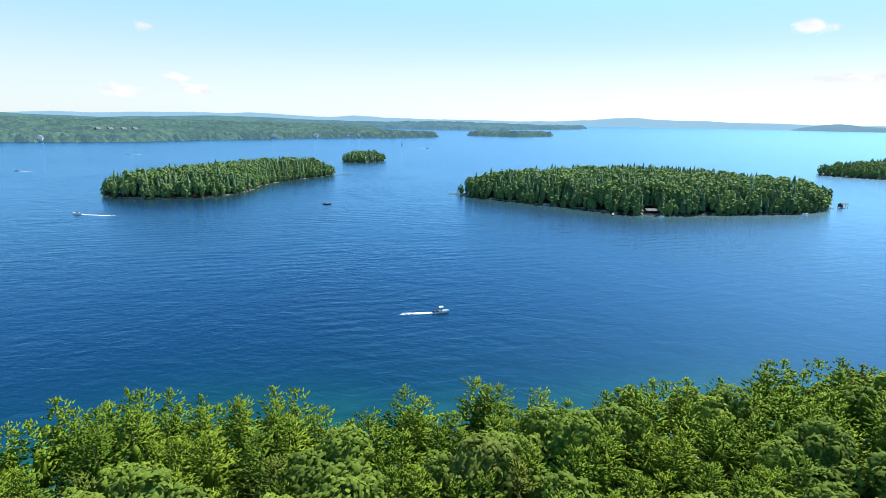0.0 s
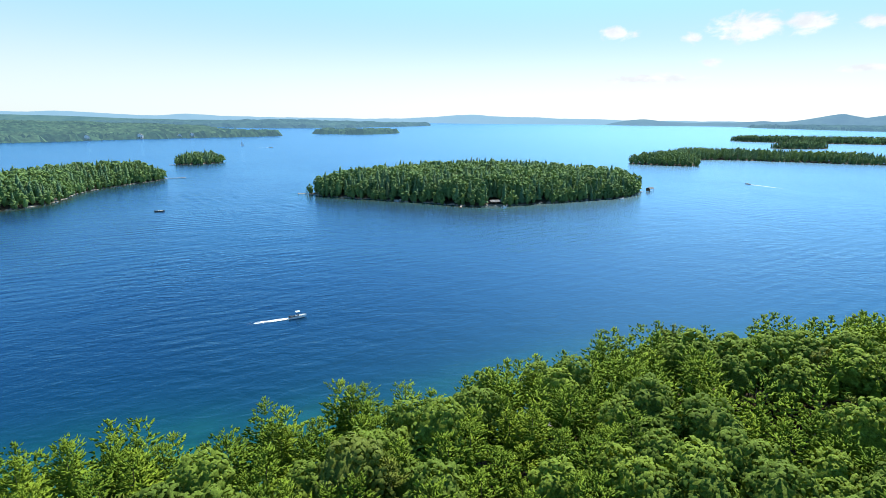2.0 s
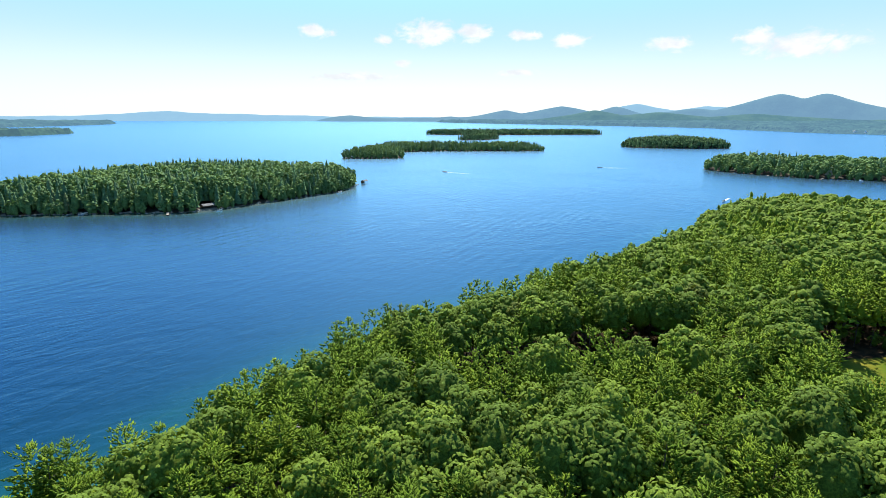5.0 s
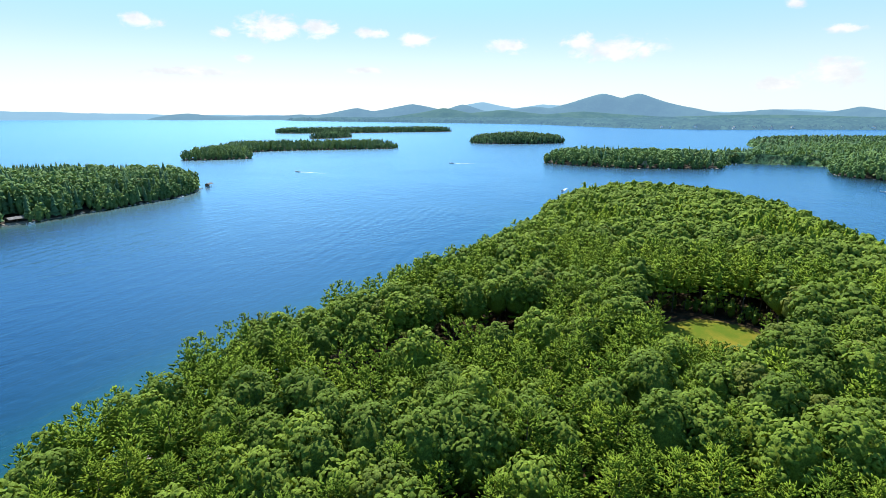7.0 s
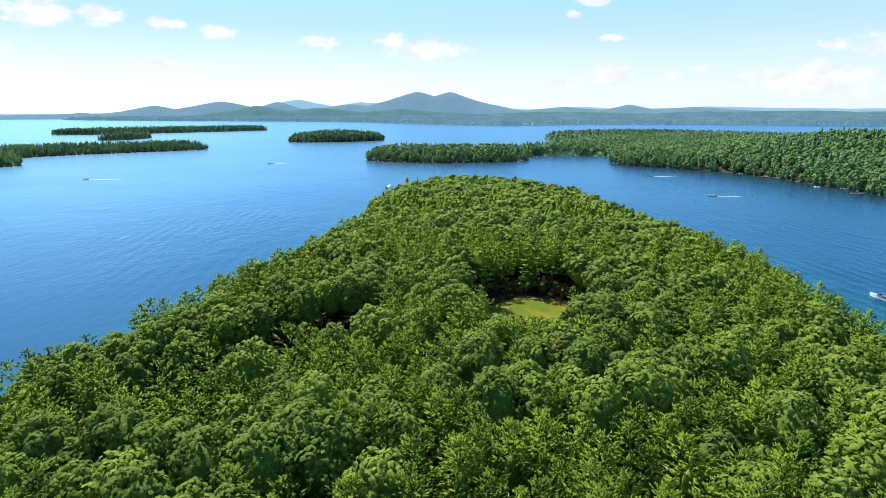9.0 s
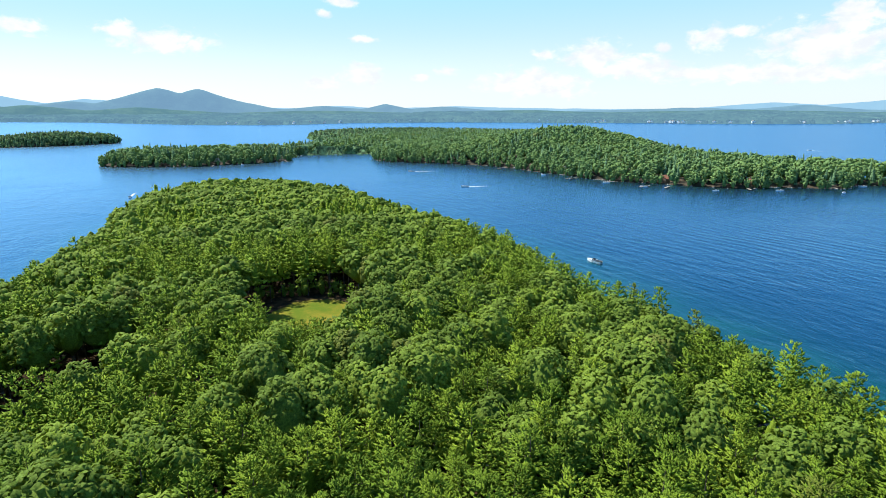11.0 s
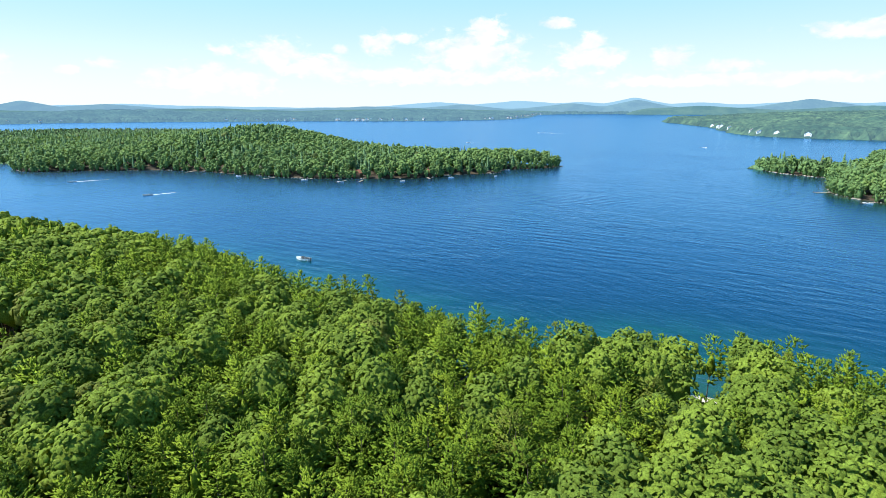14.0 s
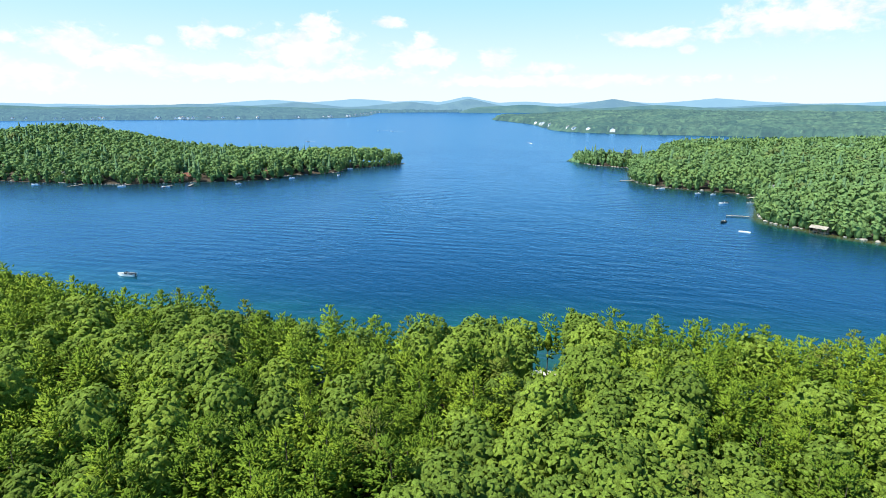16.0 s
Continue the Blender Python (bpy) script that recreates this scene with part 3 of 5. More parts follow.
azs = np.radians(np.concatenate([np.arange(-48, 198, 0.75), np.arange(198, 312, 6.0)]))
rads = np.concatenate([[0.0], np.geomspace(40, 800, 165), np.geomspace(830, 4660, 50)])
ra, aa = np.meshgrid(rads, azs, indexing="ij")
wx, wy = (ra * np.sin(aa)).ravel(), (ra * np.cos(aa)).ravel()
wz = lift(ra.ravel())
spread = {"peninsula": 13.0, "island_a": 15.0, "island_b": 18.0, "islet": 8.0, "shore_j": 14.0, "peninsula_g": 4.0}
shallow = np.zeros(len(wx))
for key, g in LAND.items():
    if key in spread:
        near = (wx > g["ring"][:, 0].min() - 90) & (wx < g["ring"][:, 0].max() + 90) & (wy > g["ring"][:, 1].min() - 90) & (wy < g["ring"][:, 1].max() + 90)
        out_by = np.maximum(-inside_depth(g["ring"], np.stack([wx[near], wy[near]], 1)), 0)
        reach = np.full(len(out_by), spread[key])
        if key == "peninsula":
            reach = np.where(wy[near] < 0, 42.0, 26.0)
        shallow[near] = np.maximum(shallow[near], np.minimum(np.exp(-out_by / reach), 0.68) if key == "peninsula" else np.exp(-(out_by / reach) ** 2))
nr, na = ra.shape
i, j = np.meshgrid(np.arange(nr - 1), np.arange(na), indexing="ij")
a, b = (i * na + j).ravel(), (i * na + (j + 1) % na).ravel()
tris = np.concatenate([np.stack([a, b + na, a + na], 1), np.stack([a, b, b + na], 1)])
water_mesh = mesh_from("water", np.stack([wx, wy, wz], 1), tris, [lake_water])
water_mesh.attributes.new("shallow", "FLOAT", "POINT").data.foreach_set("value", shallow.astype(np.float32))
tagged(new("water", water_mesh), "deep blue rippled lake water, teal in the shallows", "lake", kind="structure")


# ---------------------------------------------------------------- far hills
def range_of_hills(base, humps, ring_at, mat, seed, az0=-60.0, az1=215.0, wander=0.12, label="long range of hazy blue wooded hills"):
    """A range of far hills: humps (azimuth, elevation of the top, half width, in degrees) over a low crest."""
    n = int((az1 - az0) * 8)
    az = np.linspace(az0, az1, n)
    top = np.full(n, base)
    for a, e, w in humps:
        top = np.maximum(top, base + (e - base) * np.exp(-np.abs((az - a) / w) ** 1.35 * 0.85))
    top = np.convolve(np.pad(top, 2, mode="edge"), np.ones(5) / 5, "valid")
    top += wander * np.array([noise.fractal(Vector((q / 5.0, seed, 0)), 1.0, 2.0, 5) for q in az])
    top -= 1.2 * (np.clip(1 - (az - az0) / 4, 0, 1) + np.clip(1 - (az1 - az) / 4, 0, 1)) ** 2
    crest = 60 + (ring_at + 150) * np.tan(np.radians(top))
    foot = float(lift(ring_at)) - 6
    rows = []
    for r, share in ((0, 0.0), (18, 0.14), (35, 0.3), (55, 0.46), (75, 0.62), (95, 0.76), (112, 0.87), (130, 0.95), (150, 1.0), (220, 0.7)):
        spur = 1 + 0.34 * (1 - share) * np.array([noise.fractal(Vector((q / 1.3, share * 3, seed)), 1.0, 2.0, 4) for q in az])
        rows.append(np.stack([(ring_at + r) * np.sin(np.radians(az)), (ring_at + r) * np.cos(np.radians(az)), foot + np.maximum(crest - foot, 0) * share * spur], 1))
    count = len(rows)
    verts = np.stack(rows, 1).reshape(-1, 3)
    k, m = np.meshgrid(np.arange(n - 1), np.arange(count - 1), indexing="ij")
    a = (k * count + m).ravel()
    tris = np.concatenate([np.stack([a, a + 1, a + count + 1], 1), np.stack([a, a + count + 1, a + count], 1)])
    ob = new("far_hills", mesh_from("far_hills", verts, tris, [mat]))
    return tagged(ob, label, "hills", kind="structure")


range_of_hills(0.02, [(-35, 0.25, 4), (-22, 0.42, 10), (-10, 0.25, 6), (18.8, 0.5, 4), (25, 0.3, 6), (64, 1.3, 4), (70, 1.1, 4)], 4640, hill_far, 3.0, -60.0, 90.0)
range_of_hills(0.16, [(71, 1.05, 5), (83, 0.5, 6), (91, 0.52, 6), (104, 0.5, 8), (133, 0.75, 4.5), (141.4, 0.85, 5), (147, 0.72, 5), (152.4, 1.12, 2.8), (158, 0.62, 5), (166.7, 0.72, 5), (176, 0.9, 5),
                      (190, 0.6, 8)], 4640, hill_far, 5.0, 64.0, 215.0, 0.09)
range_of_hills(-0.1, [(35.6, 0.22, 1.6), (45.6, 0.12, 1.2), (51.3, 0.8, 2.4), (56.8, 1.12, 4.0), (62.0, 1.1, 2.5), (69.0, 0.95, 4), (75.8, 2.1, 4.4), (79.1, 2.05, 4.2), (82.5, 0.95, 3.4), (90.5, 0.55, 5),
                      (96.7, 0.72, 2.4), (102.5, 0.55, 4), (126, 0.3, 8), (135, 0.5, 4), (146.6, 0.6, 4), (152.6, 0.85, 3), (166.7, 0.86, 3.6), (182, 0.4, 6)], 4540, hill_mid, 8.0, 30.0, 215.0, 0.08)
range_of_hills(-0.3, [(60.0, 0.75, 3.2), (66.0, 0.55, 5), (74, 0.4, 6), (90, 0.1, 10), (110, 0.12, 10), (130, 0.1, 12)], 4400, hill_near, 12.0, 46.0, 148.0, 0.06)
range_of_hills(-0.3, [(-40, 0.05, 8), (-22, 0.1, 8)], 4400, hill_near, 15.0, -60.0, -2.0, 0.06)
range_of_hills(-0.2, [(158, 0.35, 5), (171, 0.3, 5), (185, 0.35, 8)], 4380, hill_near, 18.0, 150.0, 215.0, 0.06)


# ---------------------------------------------------------------- trees
def unit(v):
    return v / np.maximum(np.linalg.norm(v, axis=-1, keepdims=True), 1e-9)


def ico(level):
    bm = bmesh.new()
    bmesh.ops.create_icosphere(bm, subdivisions=level, radius=1.0)
    v, t = np.array([q.co[:] for q in bm.verts]), np.array([[q.index for q in f.verts] for f in bm.faces])
    bm.free()
    return v, t


ICO = {1: ico(1), 2: ico(2)}


def gather(pieces):
    verts, tris, n = [], [], 0
    for v, t in pieces:
        verts.append(v), tris.append(t + n)
        n += len(v)
    return np.concatenate(verts), np.concatenate(tris)


def bunches(rng, centre, normal, radius, sides=5, crest=0.55, ragged=0.5):
    """Leaf bunches: a small ragged cap each, raised in the middle."""
    n = len(centre)
    side = unit(np.cross(normal, rng.normal(size=(n, 3))))
    over = np.cross(normal, side)
    radius = np.broadcast_to(radius, n)
    ang = (np.arange(sides)[None] + rng.uniform(-0.3, 0.3, (n, sides))) * 2 * math.pi / sides
    reach = radius[:, None] * rng.uniform(1 - ragged, 1 + ragged, (n, sides))
    rim = centre[:, None] + side[:, None] * (np.cos(ang) * reach)[..., None] + over[:, None] * (np.sin(ang) * reach)[..., None] - normal[:, None] * (radius[:, None] * rng.uniform(0.05, 0.42, (n, sides)))[..., None]
    top = centre + normal * (crest * radius)[:, None]
    v = np.concatenate([top[:, None], rim], 1).reshape(-1, 3)
    k = np.arange(sides)
    fan = np.stack([np.zeros(sides, int), 1 + k, 1 + (k + 1) % sides], 1)
    return v, (fan[None] + (np.arange(n) * (sides + 1))[:, None, None]).reshape(-1, 3)


def brushes(rng, foot, run, length, width, sides=3):
    """Brushes of needles: a slim open cone each, pointing along its twig."""
    n = len(foot)
    side = unit(np.cross(run, rng.normal(size=(n, 3))))
    over = np.cross(run, side)
    length, width = np.broadcast_to(length, n)[:, None], np.broadcast_to(width, n)[:, None]
    rim = []
    for k in range(sides):
        q = 2 * math.pi * k / sides
        rim.append(foot + (side * math.cos(q) + over * math.sin(q)) * width * rng.uniform(0.7, 1.25, (n, 1)) + run * length * rng.uniform(-0.1, 0.35, (n, 1)))
    v = np.stack([foot + run * length] + rim, 1).reshape(-1, 3)
    k = np.arange(sides)
    fan = np.stack([np.zeros(sides, int), 1 + k, 1 + (k + 1) % sides], 1)
    return v, (fan[None] + (np.arange(n) * (sides + 1))[:, None, None]).reshape(-1, 3)


def broad_crown(rng, count, size, core=1, tall=16.0, wide=3.8, low=0.45, mounds=14, sides=5, ragged=0.38):
    """The crown of a broad-leaved tree: a dome of rounded limbs, each set with bunches of leaves over a dim core."""
    k = np.arange(mounds)
    up = 1 - 1.15 * ((k + 0.35) / mounds)
    ang = k * 2.39996 + rng.uniform(0, 0.7, mounds)
    girth = wide * rng.uniform(0.2, 0.33, mounds)
    base, half = tall * low, tall * (1 - low)
    mid = base + half * 0.36
    out = np.sqrt(np.maximum(1 - up ** 2, 0.0)) * (wide - 0.8 * girth) * rng.uniform(0.8, 1.12, mounds)
    heart = np.stack([out * np.cos(ang), out * np.sin(ang), mid + up * (half * 0.64 - girth * 0.8) * rng.uniform(0.8, 1.0, mounds)], 1)
    heart[:, :2] += rng.normal(size=2) * 0.3
    # candidates on the limbs, kept where they lie outside the other limbs and apart from one another
    pick = rng.integers(0, mounds, count * 14)
    way = unit(rng.normal(size=(len(pick), 3)) + np.array([0, 0, 0.25]))
    at = heart[pick] + way * (girth[pick] * rng.uniform(0.92, 1.08, len(pick)))[:, None]
    gap = np.linalg.norm(at[:, None] - heart[None], axis=-1) - girth[None] * 0.9
    free = (gap.min(1) > -0.02) & (way[:, 2] > -0.75)
    at, way = at[free], way[free]
    kept = []
    apart = (size * 0.95) ** 2
    spots = np.empty((count, 3))
    for i in range(len(at)):
        n = len(kept)
        if n >= count:
            break
        if n == 0 or ((spots[:n] - at[i]) ** 2).sum(1).min() > apart:
            spots[n] = at[i]
            kept.append(i)
    at, way = at[kept], way[kept]
    face = unit(way + np.array([0, 0, 0.3]) + 0.22 * rng.normal(size=way.shape))
    pieces = [bunches(rng, at, face, size * rng.uniform(0.75, 1.3, len(at)), sides, 0.42, ragged)]
    if core:
        v, t = ICO[core]
        pieces.append((v * (1 + 0.08 * rng.normal(size=(len(v), 1))) * np.array([wide * 0.8, wide * 0.8, half * 0.48]) + np.array([0, 0, mid - 0.04 * half]), t))
    return gather(pieces)


def pine_crown(rng, tiers, limbs, steps, twigs, size, tall=18.0, wide=3.0, bare=0.35, core=0, slim=0.3, rounded=0.0):
    """The crown of a white pine: uneven tiers of level limbs, each a plume of needle brushes that turn up at the tip."""
    foot, run, scale = [], [], []
    lean = rng.normal(size=2) * 0.3
    for k in range(tiers):
        share = k / (tiers - 1)
        z = tall * (bare + (0.95 - bare) * share ** 0.92)
        cone = (1.0 - share) ** 0.72 * (0.75 + 0.25 * min(1.0, share * 5))
        full = math.sqrt(max(0.0, 1 - (share * 0.97) ** 2.4))
        reach = wide * ((1 - rounded) * cone + rounded * full) * rng.uniform(0.82, 1.15) + 0.35
        number = limbs if share < 0.75 else max(3, limbs - 2)
        for m in range(number):
            if rng.random() < 0.1 and share < 0.8:
                continue
            ang = 2 * math.pi * (m + rng.uniform(-0.28, 0.28)) / number + k * 1.25
            length = reach * rng.uniform(0.6, 1.22)
            climb = rng.uniform(-0.08, 0.14) + 0.4 * share
            for q in range(steps):
                f = 0.34 + 0.66 * (q + 0.6) / steps
                p = np.array([math.cos(ang) * length * f + lean[0] * share, math.sin(ang) * length * f + lean[1] * share, z + length * (climb * f + 0.16 * f * f)])
                for w in range(twigs):
                    fan = (w - (twigs - 1) / 2) * (1.15 / max(1, twigs - 1)) * 1.5 if twigs > 1 else 0.0
                    turn = ang + fan * (1.15 - 0.5 * f) + rng.normal() * 0.2
                    d = unit(np.array([math.cos(turn), math.sin(turn), 0.22 + 1.1 * share ** 2.5 + rng.normal() * 0.16]))
                    foot.append(p + rng.normal(size=3) * np.array([0.3, 0.3, 0.12]) * size)
                    run.append(d)
                    scale.append(rng.uniform(0.7, 1.25) * (1.12 - 0.62 * share))
    for q in range(4):
        foot.append(np.array([lean[0], lean[1], tall * (0.94 - 0.02 * q)])), run.append(unit(np.array([0.2 * rng.normal(), 0.2 * rng.normal(), 1.0]))), scale.append(0.8)
    foot, run, scale = np.array(foot), np.array(run), np.array(scale)
    pieces = [brushes(rng, foot, run, size * scale, size * slim * scale)]
    if core:
        v, t = ICO[core]
        taper = 1 - 0.8 * (v[:, 2:] + 1) / 2
        pieces.append((v * np.array([wide * 0.5, wide * 0.5, tall * (0.9 - bare) * 0.36]) * np.concatenate([taper, taper, np.ones_like(taper)], 1) + np.array([0, 0, tall * (0.9 + bare) * 0.45]), t))
    return gather(pieces)


def spire(rng, tiers, rim, tall=17.5, wide=2.6, bare=0.1, fall=0.5):
    """A conifer seen from far off: ragged skirts of boughs, one over the other, up to a slim tip."""
    verts, tris = [], []
    lean = rng.normal(size=2) * 0.35
    for k in range(tiers):
        share = k / tiers
        foot, reach = tall * (bare + (1 - bare) * share * 0.97), wide * (1 - share) ** 0.8 * rng.uniform(0.85, 1.15)
        top = min(tall, foot + tall * (1 - bare) / tiers * 1.7)
        n = len(verts)
        verts.append((lean[0] * share, lean[1] * share, top))
        for m in range(rim):
            q = 2 * math.pi * (m + rng.uniform(-0.35, 0.35)) / rim + k
            out = reach * (rng.uniform(0.9, 1.3) if m % 2 else rng.uniform(0.5, 0.8))
            verts.append((lean[0] * share + math.cos(q) * out, lean[1] * share + math.sin(q) * out, foot + rng.uniform(-0.4, 0.5) * fall))
            tris.append((n, n + 1 + m, n + 1 + (m + 1) % rim))
    return np.array(verts), np.array(tris)


def dome(rng, tall, wide, low, cone=False, rough=0.12):
    """The closed outer shape of a crown seen from far off: a lumpy dome or a ragged cone."""
    v, t = ICO[2]
    keep = t[v[t].mean(1)[:, 2] > -0.5]
    used, idx = np.unique(keep, return_inverse=True)
    w = v[used] * (1 + rough * rng.normal(size=(len(used), 1)))
    h = np.clip((w[:, 2] + 0.5) / 1.5, 0, 1.1)
    z = tall * (low + (1 - low) * h)
    r = wide * (np.maximum(1.03 - h, 0.02) ** 0.75 * 1.05 if cone else np.ones(len(w)))
    flat = unit(w[:, :2]) if cone else w[:, :2]
    if cone:
        flat = flat * rng.uniform(0.78, 1.15, (len(w), 1))
    return np.column_stack([flat * r[:, None], z]), idx.reshape(keep.shape)


def trunk_mesh(name, tall, girth, limbs, rng):
    bm = bmesh.new()
    lean = Vector((rng.uniform(-0.3, 0.3), rng.uniform(-0.3, 0.3), 0))
    knots = [Vector((0, 0, -0.8)), Vector((0, 0, 0.5)), Vector((0, 0, tall * 0.5)) + lean, Vector((0, 0, tall)) + lean * 0.4]
    rad = [girth * 1.5, girth, girth * 0.7, girth * 0.12]
    for k in range(3):
        rod(bm, knots[k], knots[k + 1], rad[k], rad[k + 1], 6)
    for k in range(limbs):
        z = tall * (0.35 + 0.55 * k / limbs)
        ang = k * 2.4
        reach = (1.1 - z / tall) * 3.0
        rod(bm, Vector((0, 0, z)) + lean * 0.7, Vector((math.cos(ang) * reach, math.sin(ang) * reach, z + reach * 0.35)), girth * 0.28, girth * 0.06, 4)
    me = bpy.data.meshes.new(name)
    bm.to_mesh(me)
    bm.free()
    me.materials.append(bark)
    return me


def scatter(key, spacing, seed, margin=2.0):
    """Places for trees over a piece of land, on a jittered grid."""
    rng = np.random.default_rng(seed)
    ring = LAND[key]["ring"]
    lo, hi = ring.min(0), ring.max(0)
    gx, gy = np.meshgrid(np.arange(lo[0], hi[0], spacing), np.arange(lo[1], hi[1], spacing * 0.87))
    gx = gx + (np.arange(gx.shape[0]) % 2)[:, None] * spacing * 0.5
    pts = np.stack([gx.ravel(), gy.ravel()], 1) + rng.uniform(-0.34, 0.34, (gx.size, 2)) * spacing
    depth = inside_depth(ring, pts)
    keep = depth > margin
    for x, y, r in SITES:
        keep &= (pts[:, 0] - x) ** 2 + (pts[:, 1] - y) ** 2 > r * r
    pts, depth = pts[keep], depth[keep]
    return pts, depth, elevation(key, pts, depth), rng


def in_sight(pts, a0=-50.0, a1=200.0):
    az = np.degrees(np.arctan2(pts[:, 0], pts[:, 1]))
    az = np.where(az < -90, az + 360, az)
    return (az > a0) & (az < a1)


def forest(name, label, pts, z, models, pick, scale, rng, mat, tint):
    """One joined mesh of many trees."""
    turn = rng.uniform(0, 2 * math.pi, len(pts))
    allv, allt, allc, n = [], [], [], 0
    for m, (v, t) in enumerate(models):
        who = np.nonzero(pick == m)[0]
        if not len(who):
            continue
        c, s = np.cos(turn[who])[:, None], np.sin(turn[who])[:, None]
        w = scale[who][:, None]
        xx = (v[None, :, 0] * c - v[None, :, 1] * s) * w + pts[who, 0][:, None]
        yy = (v[None, :, 0] * s + v[None, :, 1] * c) * w + pts[who, 1][:, None]
        zz = v[None, :, 2] * w + z[who][:, None]
        allv.append(np.stack([xx, yy, zz], -1).reshape(-1, 3))
        allt.append((t[None] + (np.arange(len(who)) * len(v))[:, None, None]).reshape(-1, 3) + n)
        allc.append(np.repeat(tint[who], len(v)))
        n += len(who) * len(v)
    if not allv:
        return None
    ob = new(name, mesh_from(name, np.concatenate(allv), np.concatenate(allt), [mat], np.concatenate(allc)))
    return tagged(ob, label, "woods", kind="stuff")


# the peninsula under the camera: the nearer trees singly, the rest as woods
pts, depth, ground_z, rng = scatter("peninsula", 4.9, 11, 1.0)
# pines that stand out over the shore: x, y, stature
LONE_PINES = [(74.7, 93.1, 0.96), (60.3, 91.5, 0.97), (100.8, 91.4, 0.97), (142.1, 88.0, 0.95), (155.8, 86.4, 0.95), (178.9, 84.9, 0.93), (207.2, 85.6, 1.0), (279.4, 96.0, 0.72), (332.0, 91.5, 1.15),
              (342.3, 87.2, 1.06), (74.0, -81.3, 1.05), (64.3, -84.2, 0.98), (56.0, -88.6, 1.0), (107.2, -75.8, 1.07), (43.7, 86.8, 0.86), (36.3, 84.5, 0.93), (27.3, 80.5, 0.92), (-5.8, 77.3, 0.98), (6.2, 80.4, 1.0),
              (-56.4, 72.6, 1.02), (-48.8, 77.4, 0.95), (14.2, -113.8, 0.98), (-1.6, -118.9, 0.95), (43.9, -103.8, 0.8), (35.0, -106.9, 0.85), (31.0, -108.5, 0.95), (26.0, -109.5, 0.92), (46.5, -96.0, 0.9), (143.0, -6.3, 0.55)]
lone = np.array([p[:2] for p in LONE_PINES])
pts = np.concatenate([lone, pts])
depth = inside_depth(LAND["peninsula"]["ring"], pts)
ground_z = elevation("peninsula", pts, depth)
clear = ~in_glade(pts)
clear[:len(lone)] = True
clear &= in_sight(pts, -54, 204)
pts, depth, ground_z = pts[clear], depth[clear], ground_z[clear]
far_off = np.hypot(pts[:, 0], pts[:, 1])
patchy = np.array([noise.fractal(Vector((x / 38.0, y / 38.0, 4.0)), 1.0, 2.0, 3) for x, y in pts])
is_pine = (patchy + rng.uniform(-0.4, 0.4, len(pts)) + np.where(depth < 9, 0.2, 0.0) + np.where((pts[:, 1] > 52) & (pts[:, 0] < 12), 0.45, 0.0)) > -0.1 + 0.42 * np.clip((far_off - 150) / 60, 0, 1)
is_pine[:len(lone)] = True
stature = np.where(is_pine, rng.uniform(0.82, 1.04, len(pts)), rng.uniform(0.9, 1.13, len(pts)))
stature = np.where(depth < 9, np.minimum(stature, rng.uniform(0.87, 1.0, len(pts))), stature)
stature[:len(lone)] = [p[2] for p in LONE_PINES]
# young trees before the meadow let the eye in over their tops
bearing = np.degrees(np.arctan2(pts[:, 0], pts[:, 1]))
young = (bearing > 83.0) & (bearing < 93.5) & (far_off > 97) & (far_off < 125)
stature[young] = np.clip((60 - far_off[young] * math.tan(radians(20.9)) - ground_z[young]) / 17.5, 0.3, 1.0)
bearing = np.where(bearing < -90, bearing + 360, bearing)
young = (bearing > 158.5) & (bearing < 165.0) & (far_off > 84) & (far_off < 126)
young[:len(lone)] = False
stature[young] = np.clip((60 - far_off[young] * math.tan(radians(27.0)) - ground_z[young]) / 17.5, 0.16, 1.0)
# past 130 m brightness is put into the tint: the coarse crowns render dark
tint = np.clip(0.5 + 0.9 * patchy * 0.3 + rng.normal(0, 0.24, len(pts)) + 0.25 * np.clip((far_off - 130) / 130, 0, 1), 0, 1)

near_models = {}
for kind, count in (("pine", 5), ("broad", 5)):
    for k in range(count):
        g = np.random.default_rng(100 + 17 * k + (kind == "pine"))
        if kind == "pine":
            near_models[kind, k] = (pine_crown(g, 9, 6, 4, 3, 1.0, tall=g.uniform(17.0, 19.0), wide=g.uniform(3.2, 4.0), bare=g.uniform(0.36, 0.48), core=1, slim=0.27, rounded=(0.15, 0.5, 0.3, 0.0, 0.6)[k]), trunk_mesh("trunk", 16.2, 0.24, 9, g))
        else:
            near_models[kind, k] = (broad_crown(g, 450, 0.36, 2, tall=g.uniform(14.8, 16.6), wide=g.uniform(3.4, 4.3), low=0.46, mounds=(34, 40, 30, 44, 36)[k], sides=4), trunk_mesh("trunk", 11.5, 0.22, 6, g))
made_first, near_taken = {}, np.zeros(len(pts), bool)
